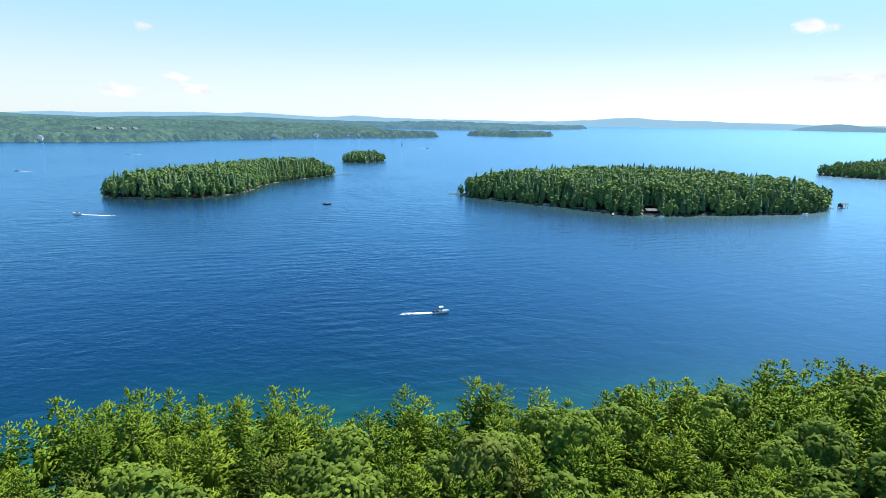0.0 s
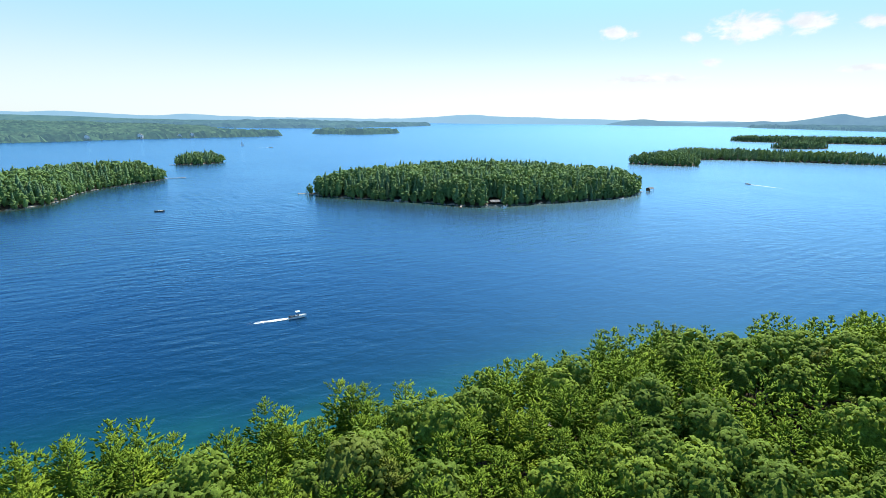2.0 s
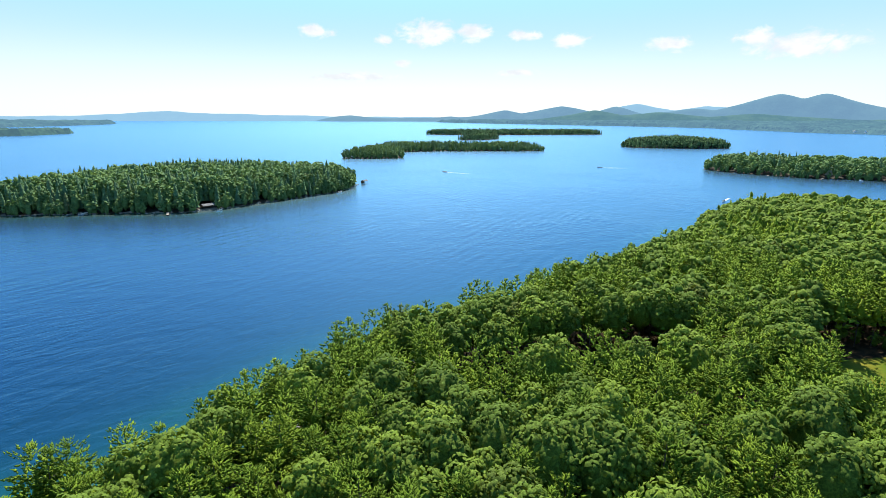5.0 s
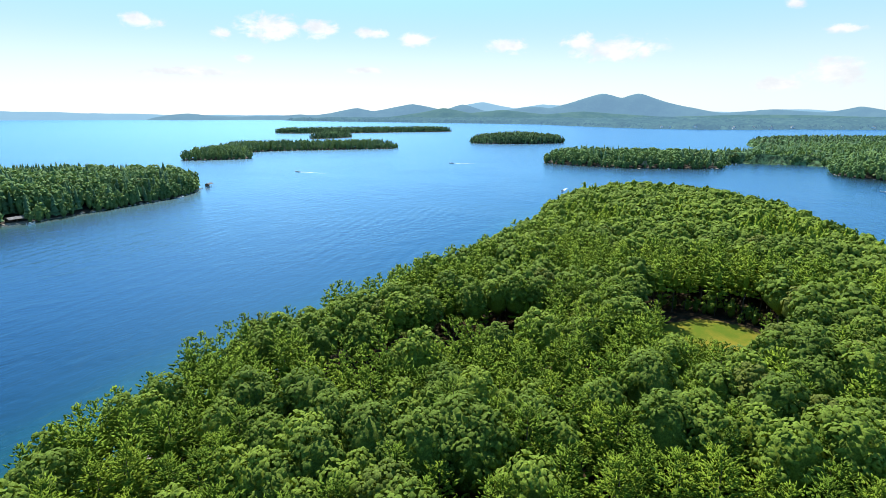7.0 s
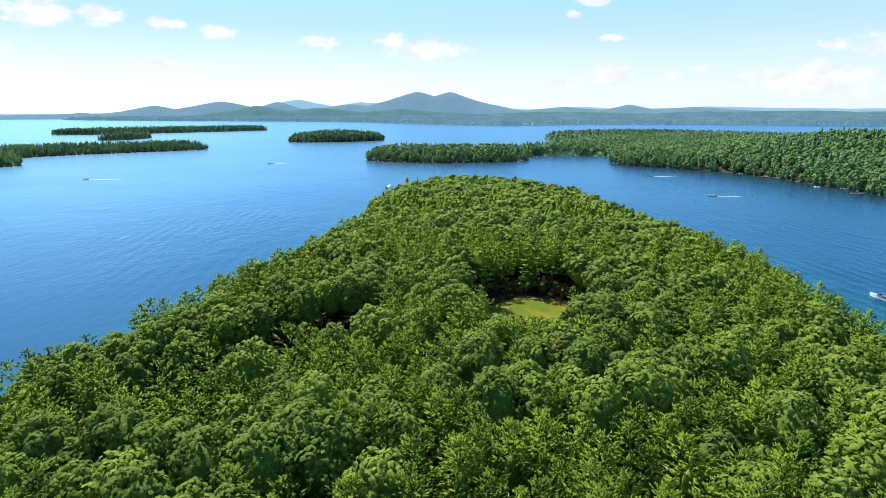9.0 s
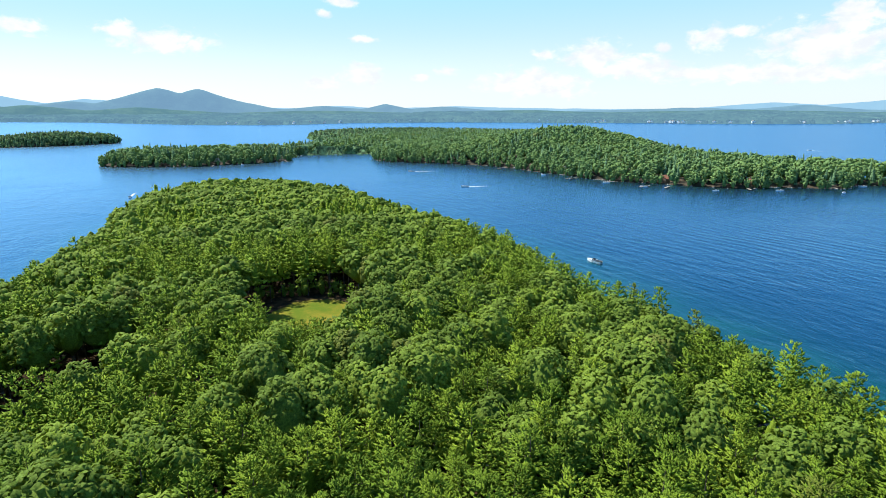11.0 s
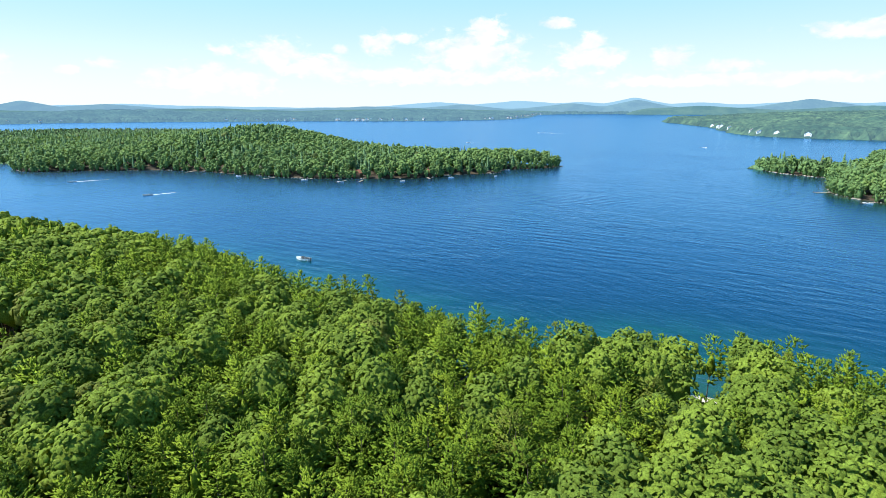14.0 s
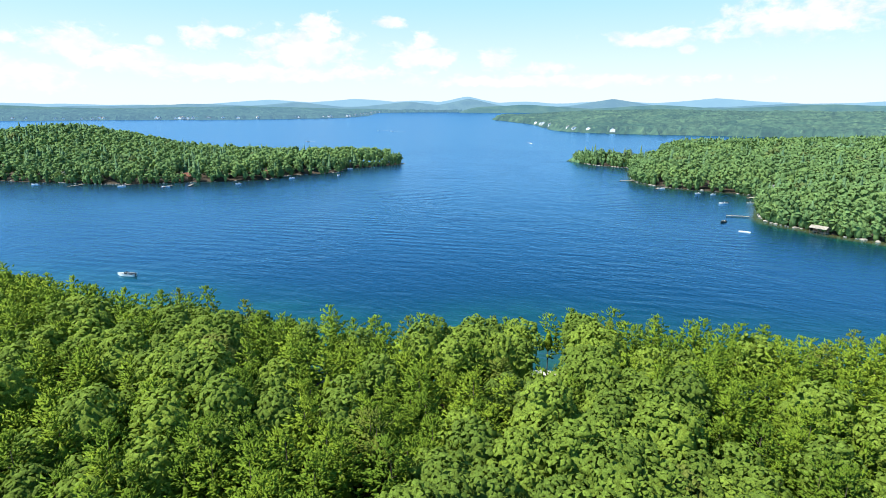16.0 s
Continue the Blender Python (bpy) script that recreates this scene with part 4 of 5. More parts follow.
for kind, flag in (("pine", True), ("broad", False)):
    who = np.nonzero((is_pine == flag) & (far_off > 42) & in_sight(pts, -46, 194))[0]
    who = who[np.argsort(far_off[who])][:300]
    near_taken[who] = True
    for n, i in enumerate(who):
        k = n % 5
        m = Matrix.LocRotScale((pts[i, 0], pts[i, 1], ground_z[i]), Euler((0, 0, rng.uniform(0, 6.28))), Vector((1, 1, 1)) * stature[i])
        if (kind, k) not in made_first:
            (v, t), trunk = near_models[kind, k]
            tree = new("pine_tree" if flag else "broadleaf_tree")
            mesh_part("trunk", trunk, tree, "grey-brown bark")
            mesh_part("crown", mesh_from("crown", v, t, [pine_leaf if flag else oak_leaf]), tree)
            if flag:
                tagged(tree, "tall white pine with feathery bright green plumes", "pine tree", "pines on the peninsula")
            else:
                tagged(tree, "broad-leaved tree with a full rounded green crown", "tree", "leafy trees on the peninsula")
            tree.matrix_basis = m
            made_first[kind, k] = tree
        else:
            copy_thing(made_first[kind, k], m)

g = np.random.default_rng(5)
fine_pines = [pine_crown(g, 8, 5, 3, 2, 1.2, tall=18.0, wide=g.uniform(3.2, 3.9), bare=0.4, core=1, slim=0.28, rounded=0.15 * k) for k in range(4)]
fine_broads = [broad_crown(g, 310, 0.44, 1, tall=15.8, wide=g.uniform(3.3, 4.2), mounds=28 + 3 * k, sides=4) for k in range(4)]
mid_pines = [pine_crown(g, 8, 5, 2, 2, 1.5, tall=18.0, wide=3.2, bare=0.38, core=1, slim=0.3, rounded=0.1 * k) for k in range(4)]
mid_broads = [broad_crown(g, 120, 0.75, 1, tall=15.8, wide=3.7, mounds=22 + 2 * k, sides=4) for k in range(4)]
low_pines = [gather([spire(g, 7, 12, tall=g.uniform(16.0, 17.6), wide=g.uniform(3.0, 3.7), bare=0.3, fall=1.6), pine_crown(g, 6, 4, 1, 1, 1.7, tall=16.8, wide=3.1, bare=0.4, slim=0.3)]) for _ in range(4)]
low_broads = [broad_crown(g, 70, 1.0, 1, tall=15.6, wide=3.5, mounds=16 + 2 * k, sides=4, ragged=0.25) for k in range(4)]
rest = ~near_taken
coarse = (far_off > 225) | (~in_sight(pts, -46, 196) & (far_off > 30))
close = ~coarse & (far_off < 140) & ((far_off > 46) | (far_off < 14))
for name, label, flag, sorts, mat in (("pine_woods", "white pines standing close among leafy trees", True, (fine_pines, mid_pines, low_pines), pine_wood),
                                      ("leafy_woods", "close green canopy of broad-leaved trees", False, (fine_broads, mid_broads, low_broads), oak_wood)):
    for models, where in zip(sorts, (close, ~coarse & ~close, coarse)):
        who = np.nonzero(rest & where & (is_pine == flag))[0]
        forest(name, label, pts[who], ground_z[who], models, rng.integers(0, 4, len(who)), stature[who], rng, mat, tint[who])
who = np.nonzero(rest & (far_off > 60))[0]
pole = gather([(np.array([[0.16 * math.cos(q), 0.22 * math.sin(q), -0.8] for q in (0, 2.1, 4.2)] + [[0.08 * math.cos(q), 0.08 * math.sin(q), 14.0] for q in (0, 2.1, 4.2)]),
                np.array([[0, 1, 4], [0, 4, 3], [1, 2, 5], [1, 5, 4], [2, 0, 3], [2, 3, 5]]))])
forest("forest_trunks", "slim grey-brown trunks under the canopy", pts[who], ground_z[who], [pole], np.zeros(len(who), int), stature[who], rng, bark, tint[who])

# the islands and the other shores, coarser with distance
def woods(key, spacing, seed, models, share_pine, scale, mats, label, margin=0.8, sight=(-50, 200), tall=(0.8, 1.15), within=(0, 9999), edge=9999):
    pts, depth, z, rng = scatter(key, spacing, seed, margin)
    away = np.hypot(pts[:, 0], pts[:, 1])
    keep = (depth < edge) & in_sight(pts, *sight) & (away >= within[0]) & (away < within[1])
    pts, depth, z = pts[keep], depth[keep], z[keep]
    patch = np.array([noise.fractal(Vector((x / (spacing * 9), y / (spacing * 9), seed)), 1.0, 2.0, 2) for x, y in pts])
    pine = patch * 0.6 + rng.uniform(0, 1, len(pts)) < share_pine + 0.15 * (depth < 8)
    size = rng.uniform(*tall, len(pts)) * scale * (0.7 + 0.3 * np.clip(depth / 14, 0, 1))
    tint = np.clip(0.5 + 0.35 * patch + rng.normal(0, 0.22, len(pts)), 0, 1)
    count = len(models[0])
    for flag, group, mat, name in ((True, models[0], mats[0], "pine_woods"), (False, models[1], mats[1], "leafy_woods")):
        who = np.nonzero(pine == flag)[0]
        forest(name, label, pts[who], z[who], group, rng.integers(0, count, len(who)), size[who], rng, mat, tint[who])


g = np.random.default_rng(6)
def small_core(tall, wide, low, cone=False):
    """The dim heart of a crown."""
    v, t = ICO[1]
    h = (v[:, 2] + 1) / 2
    taper = (1.02 - 0.85 * h) if cone else np.ones(len(v))
    return np.column_stack([v[:, :2] * (wide * taper)[:, None], tall * (low + (0.86 - low) * h)]), t


def isle_pine():
    return spire(g, 7, 10, tall=g.uniform(15.2, 17.4), wide=g.uniform(2.6, 3.3), fall=1.2)


def isle_broad():
    return gather([small_core(15.0, 2.7, 0.02), broad_crown(g, 38, 1.0, 0, tall=15.2, wide=g.uniform(2.9, 3.6), low=0.34, mounds=16, sides=4, ragged=0.2)])


def shore_pine():
    return spire(g, 6, 9, tall=g.uniform(16.5, 19.0), wide=g.uniform(2.6, 3.4))


def shore_broad():
    return gather([small_core(14.6, 3.3, 0.2), broad_crown(g, 36, 1.4, 0, tall=15.4, wide=4.5, low=0.3, mounds=13, sides=4, ragged=0.2)])


isle_models = ([isle_pine() for _ in range(6)], [isle_broad() for _ in range(6)])
shore_models = ([shore_pine() for _ in range(4)], [shore_broad() for _ in range(4)])
tiny_models = ([spire(g, 4, 8, tall=g.uniform(16.5, 19.0), wide=g.uniform(2.6, 3.4), bare=0.02) for _ in range(4)],
               [gather([small_core(14.4, 3.4, 0.1), broad_crown(g, 18, 2.1, 0, tall=15.2, wide=4.4, low=0.25, mounds=9, sides=3, ragged=0.2)]) for _ in range(4)])
far_models = ([dome(g, 16.0, 4.0, 0.0, True) for _ in range(3)], [dome(g, 15.0, 5.0, 0.0) for _ in range(3)])
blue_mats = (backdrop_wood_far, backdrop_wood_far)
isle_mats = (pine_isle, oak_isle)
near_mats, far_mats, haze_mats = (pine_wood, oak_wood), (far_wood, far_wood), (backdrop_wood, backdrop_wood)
def canopy(key, step, seed, mat, label, within=(0, 9999), tall=15.0, sight=(-50, 196)):
    """Far woods: the uneven roof of the canopy, crown by crown, down to the shore."""
    ring = LAND[key]["ring"]
    rng = np.random.default_rng(seed)
    lo, hi = ring.min(0) - 1.5 * step, ring.max(0) + 1.5 * step
    nx, ny = [int(math.ceil(v)) + 1 for v in (hi - lo) / step]
    gx, gy = np.meshgrid(lo[0] + step * np.arange(nx), lo[1] + step * np.arange(ny))
    pts = np.stack([gx.ravel(), gy.ravel()], 1) + rng.uniform(-0.32, 0.32, (nx * ny, 2)) * step
    away = np.hypot(pts[:, 0], pts[:, 1])
    seen = in_sight(pts, *sight) & (away >= within[0]) & (away <= within[1])
    i, j = np.meshgrid(np.arange(ny - 1), np.arange(nx - 1), indexing="ij")
    a = (i * nx + j).ravel()
    quads = np.stack([a, a + 1, a + nx + 1, a + nx], 1)
    quads = quads[seen[quads].any(1)]
    used, idx = np.unique(quads, return_inverse=True)
    quads, pts = idx.reshape(quads.shape), pts[used]
    depth = inside_depth(ring, pts)
    ok = depth[quads].max(1) > 0
    quads = quads[ok]
    z = elevation(key, pts, depth)
    z = np.where(depth > 0, z + tall * rng.uniform(0.5, 1.15, len(pts)) + np.array([0.5 * tall * fractal(x, y, 160.0, 3.0) for x, y in pts]), lift(np.hypot(pts[:, 0], pts[:, 1])) - 1.0)
    flip = rng.random(len(quads)) < 0.5
    tris = np.concatenate([np.where(flip[:, None], quads[:, [0, 1, 2]], quads[:, [1, 2, 3]]), np.where(flip[:, None], quads[:, [0, 2, 3]], quads[:, [0, 1, 3]])])
    tint = np.clip(rng.normal(0.45, 0.22, len(pts)) + np.array([0.5 * fractal(x, y, 220.0, 8.0) for x, y in pts]), 0, 1)
    ob = new("far_canopy", mesh_from("far_canopy", np.column_stack([pts, z]), tris, [mat], tint, smooth=False))
    return tagged(ob, label, "woods", kind="stuff")


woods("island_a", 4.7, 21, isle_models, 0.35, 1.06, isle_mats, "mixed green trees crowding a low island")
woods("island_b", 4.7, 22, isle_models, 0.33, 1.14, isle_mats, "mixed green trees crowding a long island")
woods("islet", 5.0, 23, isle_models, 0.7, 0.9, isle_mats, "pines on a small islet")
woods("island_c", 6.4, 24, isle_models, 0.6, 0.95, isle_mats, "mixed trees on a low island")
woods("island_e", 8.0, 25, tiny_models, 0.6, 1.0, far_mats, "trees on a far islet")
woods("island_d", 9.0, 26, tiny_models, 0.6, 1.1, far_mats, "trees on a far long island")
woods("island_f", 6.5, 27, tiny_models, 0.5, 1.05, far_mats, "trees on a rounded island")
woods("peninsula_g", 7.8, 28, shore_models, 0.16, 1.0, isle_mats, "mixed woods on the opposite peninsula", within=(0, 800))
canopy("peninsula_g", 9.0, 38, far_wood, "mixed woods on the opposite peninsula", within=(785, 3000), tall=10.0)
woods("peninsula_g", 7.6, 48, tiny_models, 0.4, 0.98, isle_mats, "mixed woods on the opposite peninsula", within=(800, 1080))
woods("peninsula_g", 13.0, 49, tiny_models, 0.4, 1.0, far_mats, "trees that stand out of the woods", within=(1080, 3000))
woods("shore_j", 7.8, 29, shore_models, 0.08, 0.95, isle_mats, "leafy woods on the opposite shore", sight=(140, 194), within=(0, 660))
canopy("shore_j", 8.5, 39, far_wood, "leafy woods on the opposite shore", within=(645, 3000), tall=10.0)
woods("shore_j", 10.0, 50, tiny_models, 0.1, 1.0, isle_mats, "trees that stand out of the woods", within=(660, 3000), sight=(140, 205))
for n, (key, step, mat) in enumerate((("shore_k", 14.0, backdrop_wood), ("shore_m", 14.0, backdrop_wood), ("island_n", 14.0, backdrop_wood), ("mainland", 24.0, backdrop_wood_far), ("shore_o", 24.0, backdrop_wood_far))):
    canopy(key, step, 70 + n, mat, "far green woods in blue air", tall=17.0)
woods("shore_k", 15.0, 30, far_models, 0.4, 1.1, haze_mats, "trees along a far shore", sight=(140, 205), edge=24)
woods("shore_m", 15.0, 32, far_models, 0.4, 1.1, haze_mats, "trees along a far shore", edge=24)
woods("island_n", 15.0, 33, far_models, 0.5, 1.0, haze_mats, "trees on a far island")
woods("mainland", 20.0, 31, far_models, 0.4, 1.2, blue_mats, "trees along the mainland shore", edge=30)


shrub_models = [gather([small_core(14.0, 2.4, 0.0), broad_crown(g, 18, 1.9, 0, tall=15.0, wide=4.6, low=0.1, mounds=8, sides=3)]) for _ in range(4)]


def shore_shrubs(key, every, seed, mats, size=(0.28, 0.5), tall=0):
    """Low bushes that lean out over the waterline."""
    rng = np.random.default_rng(seed)
    ring = LAND[key]["ring"]
    nxt = np.roll(ring, -1, 0)
    spots = []
    for a, b in zip(ring, nxt):
        run = b - a
        length = float(np.hypot(*run))
        inward = np.array([-run[1], run[0]]) / max(length, 1e-6)
        for f in np.arange(rng.uniform(0, 1) * every, length, every):
            spots.append(a + run * f / max(length, 1e-6) + inward * rng.uniform(-1.0, 1.0) + rng.normal(size=2) * 0.8)
    pts = np.array(spots)
    depth = inside_depth(ring, pts)
    keep = (depth > 0.2) & in_sight(pts)
    pts, depth = pts[keep], depth[keep]
    forest("shore_shrubs", "green bushes along the waterline", pts, elevation(key, pts, depth) - 1.2, shrub_models, rng.integers(0, 4, len(pts)), rng.uniform(*size, len(pts)), rng, mats[1], rng.uniform(0.1, 0.8, len(pts)))


turn = np.arange(0, 2 * math.pi, 0.055)
edge = np.array([(MEADOW[0] + math.cos(q) * (MEADOW[2] + g.uniform(-2.5, 2)), MEADOW[1] + math.sin(q) * (MEADOW[3] + g.uniform(-1.5, 2))) for q in turn])
beyond = np.array([(163.0 + g.uniform(-1.5, 3.0), y + g.uniform(-1.5, 1.5)) for y in np.arange(-14.0, 22.0, 2.4)])
edge = np.concatenate([edge[edge[:, 0] < MEADOW[0] + 6], beyond])
forest("meadow_shrubs", "bushes and saplings along the edge of the meadow", edge, elevation("peninsula", edge, inside_depth(LAND["peninsula"]["ring"], edge)) - 0.5, shrub_models, g.integers(0, 4, len(edge)),
       g.uniform(0.2, 0.55, len(edge)), g, oak_wood, g.uniform(0.1, 0.8, len(edge)))
hollow = np.array([(102.0 + 19 * a * math.cos(-0.47) - 9.5 * b * math.sin(-0.47), 49.0 + 19 * a * math.sin(-0.47) + 9.5 * b * math.cos(-0.47)) for a in np.arange(-0.95, 1.0, 0.17) for b in np.arange(-0.9, 1.0, 0.32)])
hollow += g.uniform(-1.2, 1.2, hollow.shape)
forest("hollow_shrubs", "low bushes on the floor of a shaded hollow", hollow, elevation("peninsula", hollow, inside_depth(LAND["peninsula"]["ring"], hollow)) - 0.5, shrub_models, g.integers(0, 4, len(hollow)),
       g.uniform(0.15, 0.38, len(hollow)), g, oak_wood, g.uniform(0.1, 0.7, len(hollow)))
for n, (key, every, mats) in enumerate((("peninsula", 2.2, near_mats), ("island_a", 2.4, isle_mats), ("island_b", 2.4, isle_mats), ("islet", 2.4, isle_mats), ("island_c", 3.2, isle_mats), ("island_f", 4.5, far_mats),
                                        ("peninsula_g", 2.2, isle_mats), ("shore_j", 1.4, isle_mats))):
    shore_shrubs(key, every, 60 + n, mats, (0.5, 0.85) if key not in ("peninsula", "shore_j") else (0.6, 1.0) if key == "shore_j" else (0.2, 0.34))


# ---------------------------------------------------------------- boats, docks and houses
def ground_at(key, x, y):
    p = np.array([[x, y]])
    return float(elevation(key, p, inside_depth(LAND[key]["ring"], p))[0])


def hull_mesh(length, beam, side, keel=0.35):
    """A planing hull: a sharp bow, a chine and a flat transom. The bow points along +x."""
    bm = bmesh.new()
    rows = []
    for k in range(9):
        f = k / 8
        wide = beam / 2 * (1 - max(0, (f - 0.45) / 0.55) ** 2.2)
        up = side * (1 + 0.25 * f ** 2)
        x = -length / 2 + length * f
        low = -keel + (keel + up * 0.6) * max(0, (f - 0.7) / 0.3) ** 2
        rows.append([bm.verts.new(p) for p in ((x, wide, up), (x, wide * 0.85, min(0.05 + low * 0.2, up * 0.7)), (x, 0, low), (x, -wide * 0.85, min(0.05 + low * 0.2, up * 0.7)), (x, -wide, up))])
    for a, b in zip(rows, rows[1:]):
        for k in range(4):
            bm.faces.new((a[k], a[k + 1], b[k + 1], b[k]))
    bm.faces.new(rows[0])
    bmesh.ops.remove_doubles(bm, verts=bm.verts, dist=0.002)
    bmesh.ops.recalc_face_normals(bm, faces=bm.faces)
    return bm


def deck_mesh(length, beam, side, x0, x1, drop=0.03):
    bm = bmesh.new()
    left, right = [], []
    for k in range(9):
        f = x0 + (x1 - x0) * k / 8
        wide = beam / 2 * (1 - max(0, (f - 0.45) / 0.55) ** 2.2) * 0.97
        up = side * (1 + 0.25 * f ** 2) - drop
        left.append(bm.verts.new((-length / 2 + length * f, wide, up)))
        right.append(bm.verts.new((-length / 2 + length * f, -wide - 0.002, up)))
    for k in range(8):
        bm.faces.new((left[k], right[k], right[k + 1], left[k + 1]))
    bmesh.ops.solidify(bm, geom=bm.faces[:], thickness=0.04)
    return bm


def motorboat(length, hull_mat, label, group, top=False):
    beam, side = length * 0.34, length * 0.12
    boat = new("motorboat")
    part("hull", hull_mesh(length, beam, side), hull_mat, boat)
    part("foredeck", deck_mesh(length, beam, side, 0.55, 1.0), white_paint, boat)
    part("cockpit_floor", deck_mesh(length, beam, side, 0.02, 0.55, side * 0.6), plank_wood, boat)
    bm = bmesh.new()
    for y in (-1, 1):
        box(bm, length * 0.03, y * beam * 0.2, side * 1.42, 0.05, beam * 0.36, side * 0.55, y * 14)
    part("windshield", bm, glass_dark, boat, "dark tinted windshield")
    for y in (-0.22, 0.22):
        bm = bmesh.new()
        box(bm, -length * 0.12, y * beam, side * 0.75, 0.55, 0.5, 0.35, 0, 0.05)
        box(bm, -length * 0.12 - 0.26, y * beam, side * 0.75 + 0.35, 0.12, 0.5, 0.5, 0, 0.04)
        part("seat", bm, white_paint, boat)
    bm = bmesh.new()
    box(bm, -length / 2 - 0.22, 0, side * 0.95, 0.5, 0.42, 0.75, 0, 0.08)
    box(bm, -length / 2 - 0.22, 0, side * 0.2, 0.22, 0.16, 0.9)
    part("outboard_motor", bm, dark_trim, boat, "dark outboard motor")
    part("rubbing_strake", deck_mesh(length, beam * 1.06, side * 0.93, 0.0, 0.98, 0.0), dark_trim, boat)
    if top:
        bm = bmesh.new()
        box(bm, -length * 0.02, 0, side * 1.1 + 1.25, length * 0.26, beam * 0.8, 0.08, 0, 0.03)
        part("canopy", bm, white_paint, boat, "white canvas top")
        for x in (-0.13, 0.09):
            for y in (-0.36, 0.36):
                bm = bmesh.new()
                rod(bm, (length * x, beam * y, side), (length * x, beam * y, side * 1.1 + 1.25), 0.03, 0.03, 5)
                part("post", bm, dark_trim, boat)
    return tagged(boat, label, "boat", group)


def foam_material():
    mat, nt, out = material("foam")
    place = node(nt, "ShaderNodeTexCoord").outputs["Object"]
    side = node(nt, "ShaderNodeAttribute", attribute_name="tint").outputs["Fac"]
    lace = maths(nt, "ADD", noise_at(nt, place, 1.1, 5, 0.7, 0.6), maths(nt, "MULTIPLY", side, 0.55))
    body = node(nt, "ShaderNodeBsdfDiffuse")
    body.inputs[0].default_value = (0.86, 0.9, 0.92, 1)
    clear = node(nt, "ShaderNodeBsdfTransparent")
    blend = node(nt, "ShaderNodeMixShader")
    nt.links.new(ranged(nt, lace, 0.58, 0.86), blend.inputs[0])
    nt.links.new(clear.outputs[0], blend.inputs[1])
    nt.links.new(body.outputs[0], blend.inputs[2])
    nt.links.new(blend.outputs[0], out.inputs[0])
    return mat


foam = foam_material()


def wake(x, y, heading, length, w0, w1, seed):
    """Foam behind a boat, thick at the stern and thinning out, with a ragged edge."""
    rng = np.random.default_rng(seed)
    n, m = 40, 7
    verts, tint = [], []
    bend = rng.uniform(-0.06, 0.06)
    for k in range(n):
        f = k / (n - 1)
        half = (w0 + (w1 - w0) * f ** 0.7) * 0.5
        for q in range(m):
            s = 2 * q / (m - 1) - 1
            verts.append((-f * length, s * half * rng.uniform(0.85, 1.15) + bend * length * f * f, 0.05 + 0.12 * (1 - f) * (1 - s * s)))
            tint.append((1 - f) ** 0.8 * (1.0 - 0.55 * abs(s)) if 0 < q < m - 1 and k < n - 1 else 0.0)
    k, q = np.meshgrid(np.arange(n - 1), np.arange(m - 1), indexing="ij")
    a = (k * m + q).ravel()
    tris = np.concatenate([np.stack([a, a + m, a + m + 1], 1), np.stack([a, a + m + 1, a + 1], 1)])
    ob = new("wake", mesh_from("wake", verts, tris, [foam], tint))
    ob.matrix_basis = pose(x, y, 0, 0, 0, heading)
    return tagged(ob, "white foaming wake on blue water", "wake", kind="structure")


def stern(x, y, heading, back):
    return x - math.cos(radians(heading)) * back, y - math.sin(radians(heading)) * back


# boats under way: x, y, heading, length, wake length
main_boat = motorboat(5.0, white_paint, "white motorboat with a canvas top, under way", "boats under way", top=True)
main_boat.matrix_basis = pose(0.5, 164.5, 0.12, 0, -3, 8)
wake(*stern(0.5, 164.5, 8, 2.4), 8, 13, 1.5, 2.8, 1)
runner = motorboat(6.2, white_paint, "small white motorboat throwing up a wake", "boats under way")
moving = [(-224, 330, 172, 30), (617, 344, 118, 34), (437, 436, 100, 40), (429, 136, 190, 26), (556, -90, 88, 30), (430, -114, 92, 22), (-495, 869, 175, 30), (844, -1190, 60, 50), (709, -739, 40, 26), (885, -1188, 70, 60), (348, -911, 130, 24),
          (-32, 1191, 10, 30), (-454, 583, 170, 20)]
for n, (x, y, heading, tail) in enumerate(moving):
    m = pose(x, y, 0.1, 0, -3, heading)
    if n == 0:
        runner.matrix_basis = m
    else:
        copy_thing(runner, m)
    wake(*stern(x, y, heading, 2.6), heading, tail, 1.3, 3.0 if tail < 45 else 4.0, n + 2)

# boats at rest beside shores and docks
moored = motorboat(5.8, white_paint, "white motorboat moored beside a wooded shore", "moored boats")
rest_at = [(63, -443, 20), (36, -430, 60), (26, -430, 65), (1, -405, 200), (17, -394, 30), (675, -151, 40), (638, -170, 20), (609, -180, 60), (561, -206, 45), (497, -211, 30), (428, -240, 70), (396, -256, 50),
           (362, -296, 100), (352, -345, 80), (331, -382, 120), (357, -430, 60), (78, 400, 10), (146, 355, 30), (252, 372, 15), (674, 180, 20), (668, 150, 50), (676, 90, 30), (760, 36, 60), (790, 26, 10), (806, -20, 70),
           (720, 690, 40), (800, 628, 30), (-21, 90, 35)]
for n, (x, y, heading) in enumerate(rest_at):
    m = pose(x, y, 0.08, 0, 0, heading)
    if n == 0:
        moored.matrix_basis = m
    else:
        copy_thing(moored, m)
blue_boat = motorboat(5.6, dark_trim, "dark-hulled motorboat at its mooring", "moored boats")
blue_boat.matrix_basis = pose(13, -327, 0.08, 0, 0, 70)
copy_thing(blue_boat, pose(-82, 386, 0.08, 0, 0, 10))


cruiser = motorboat(7.2, white_paint, "white cabin motorboat moored close off the trees", "moored boats")
cruiser.matrix_basis = pose(196, -107, 0.1, 0, 0, 20)


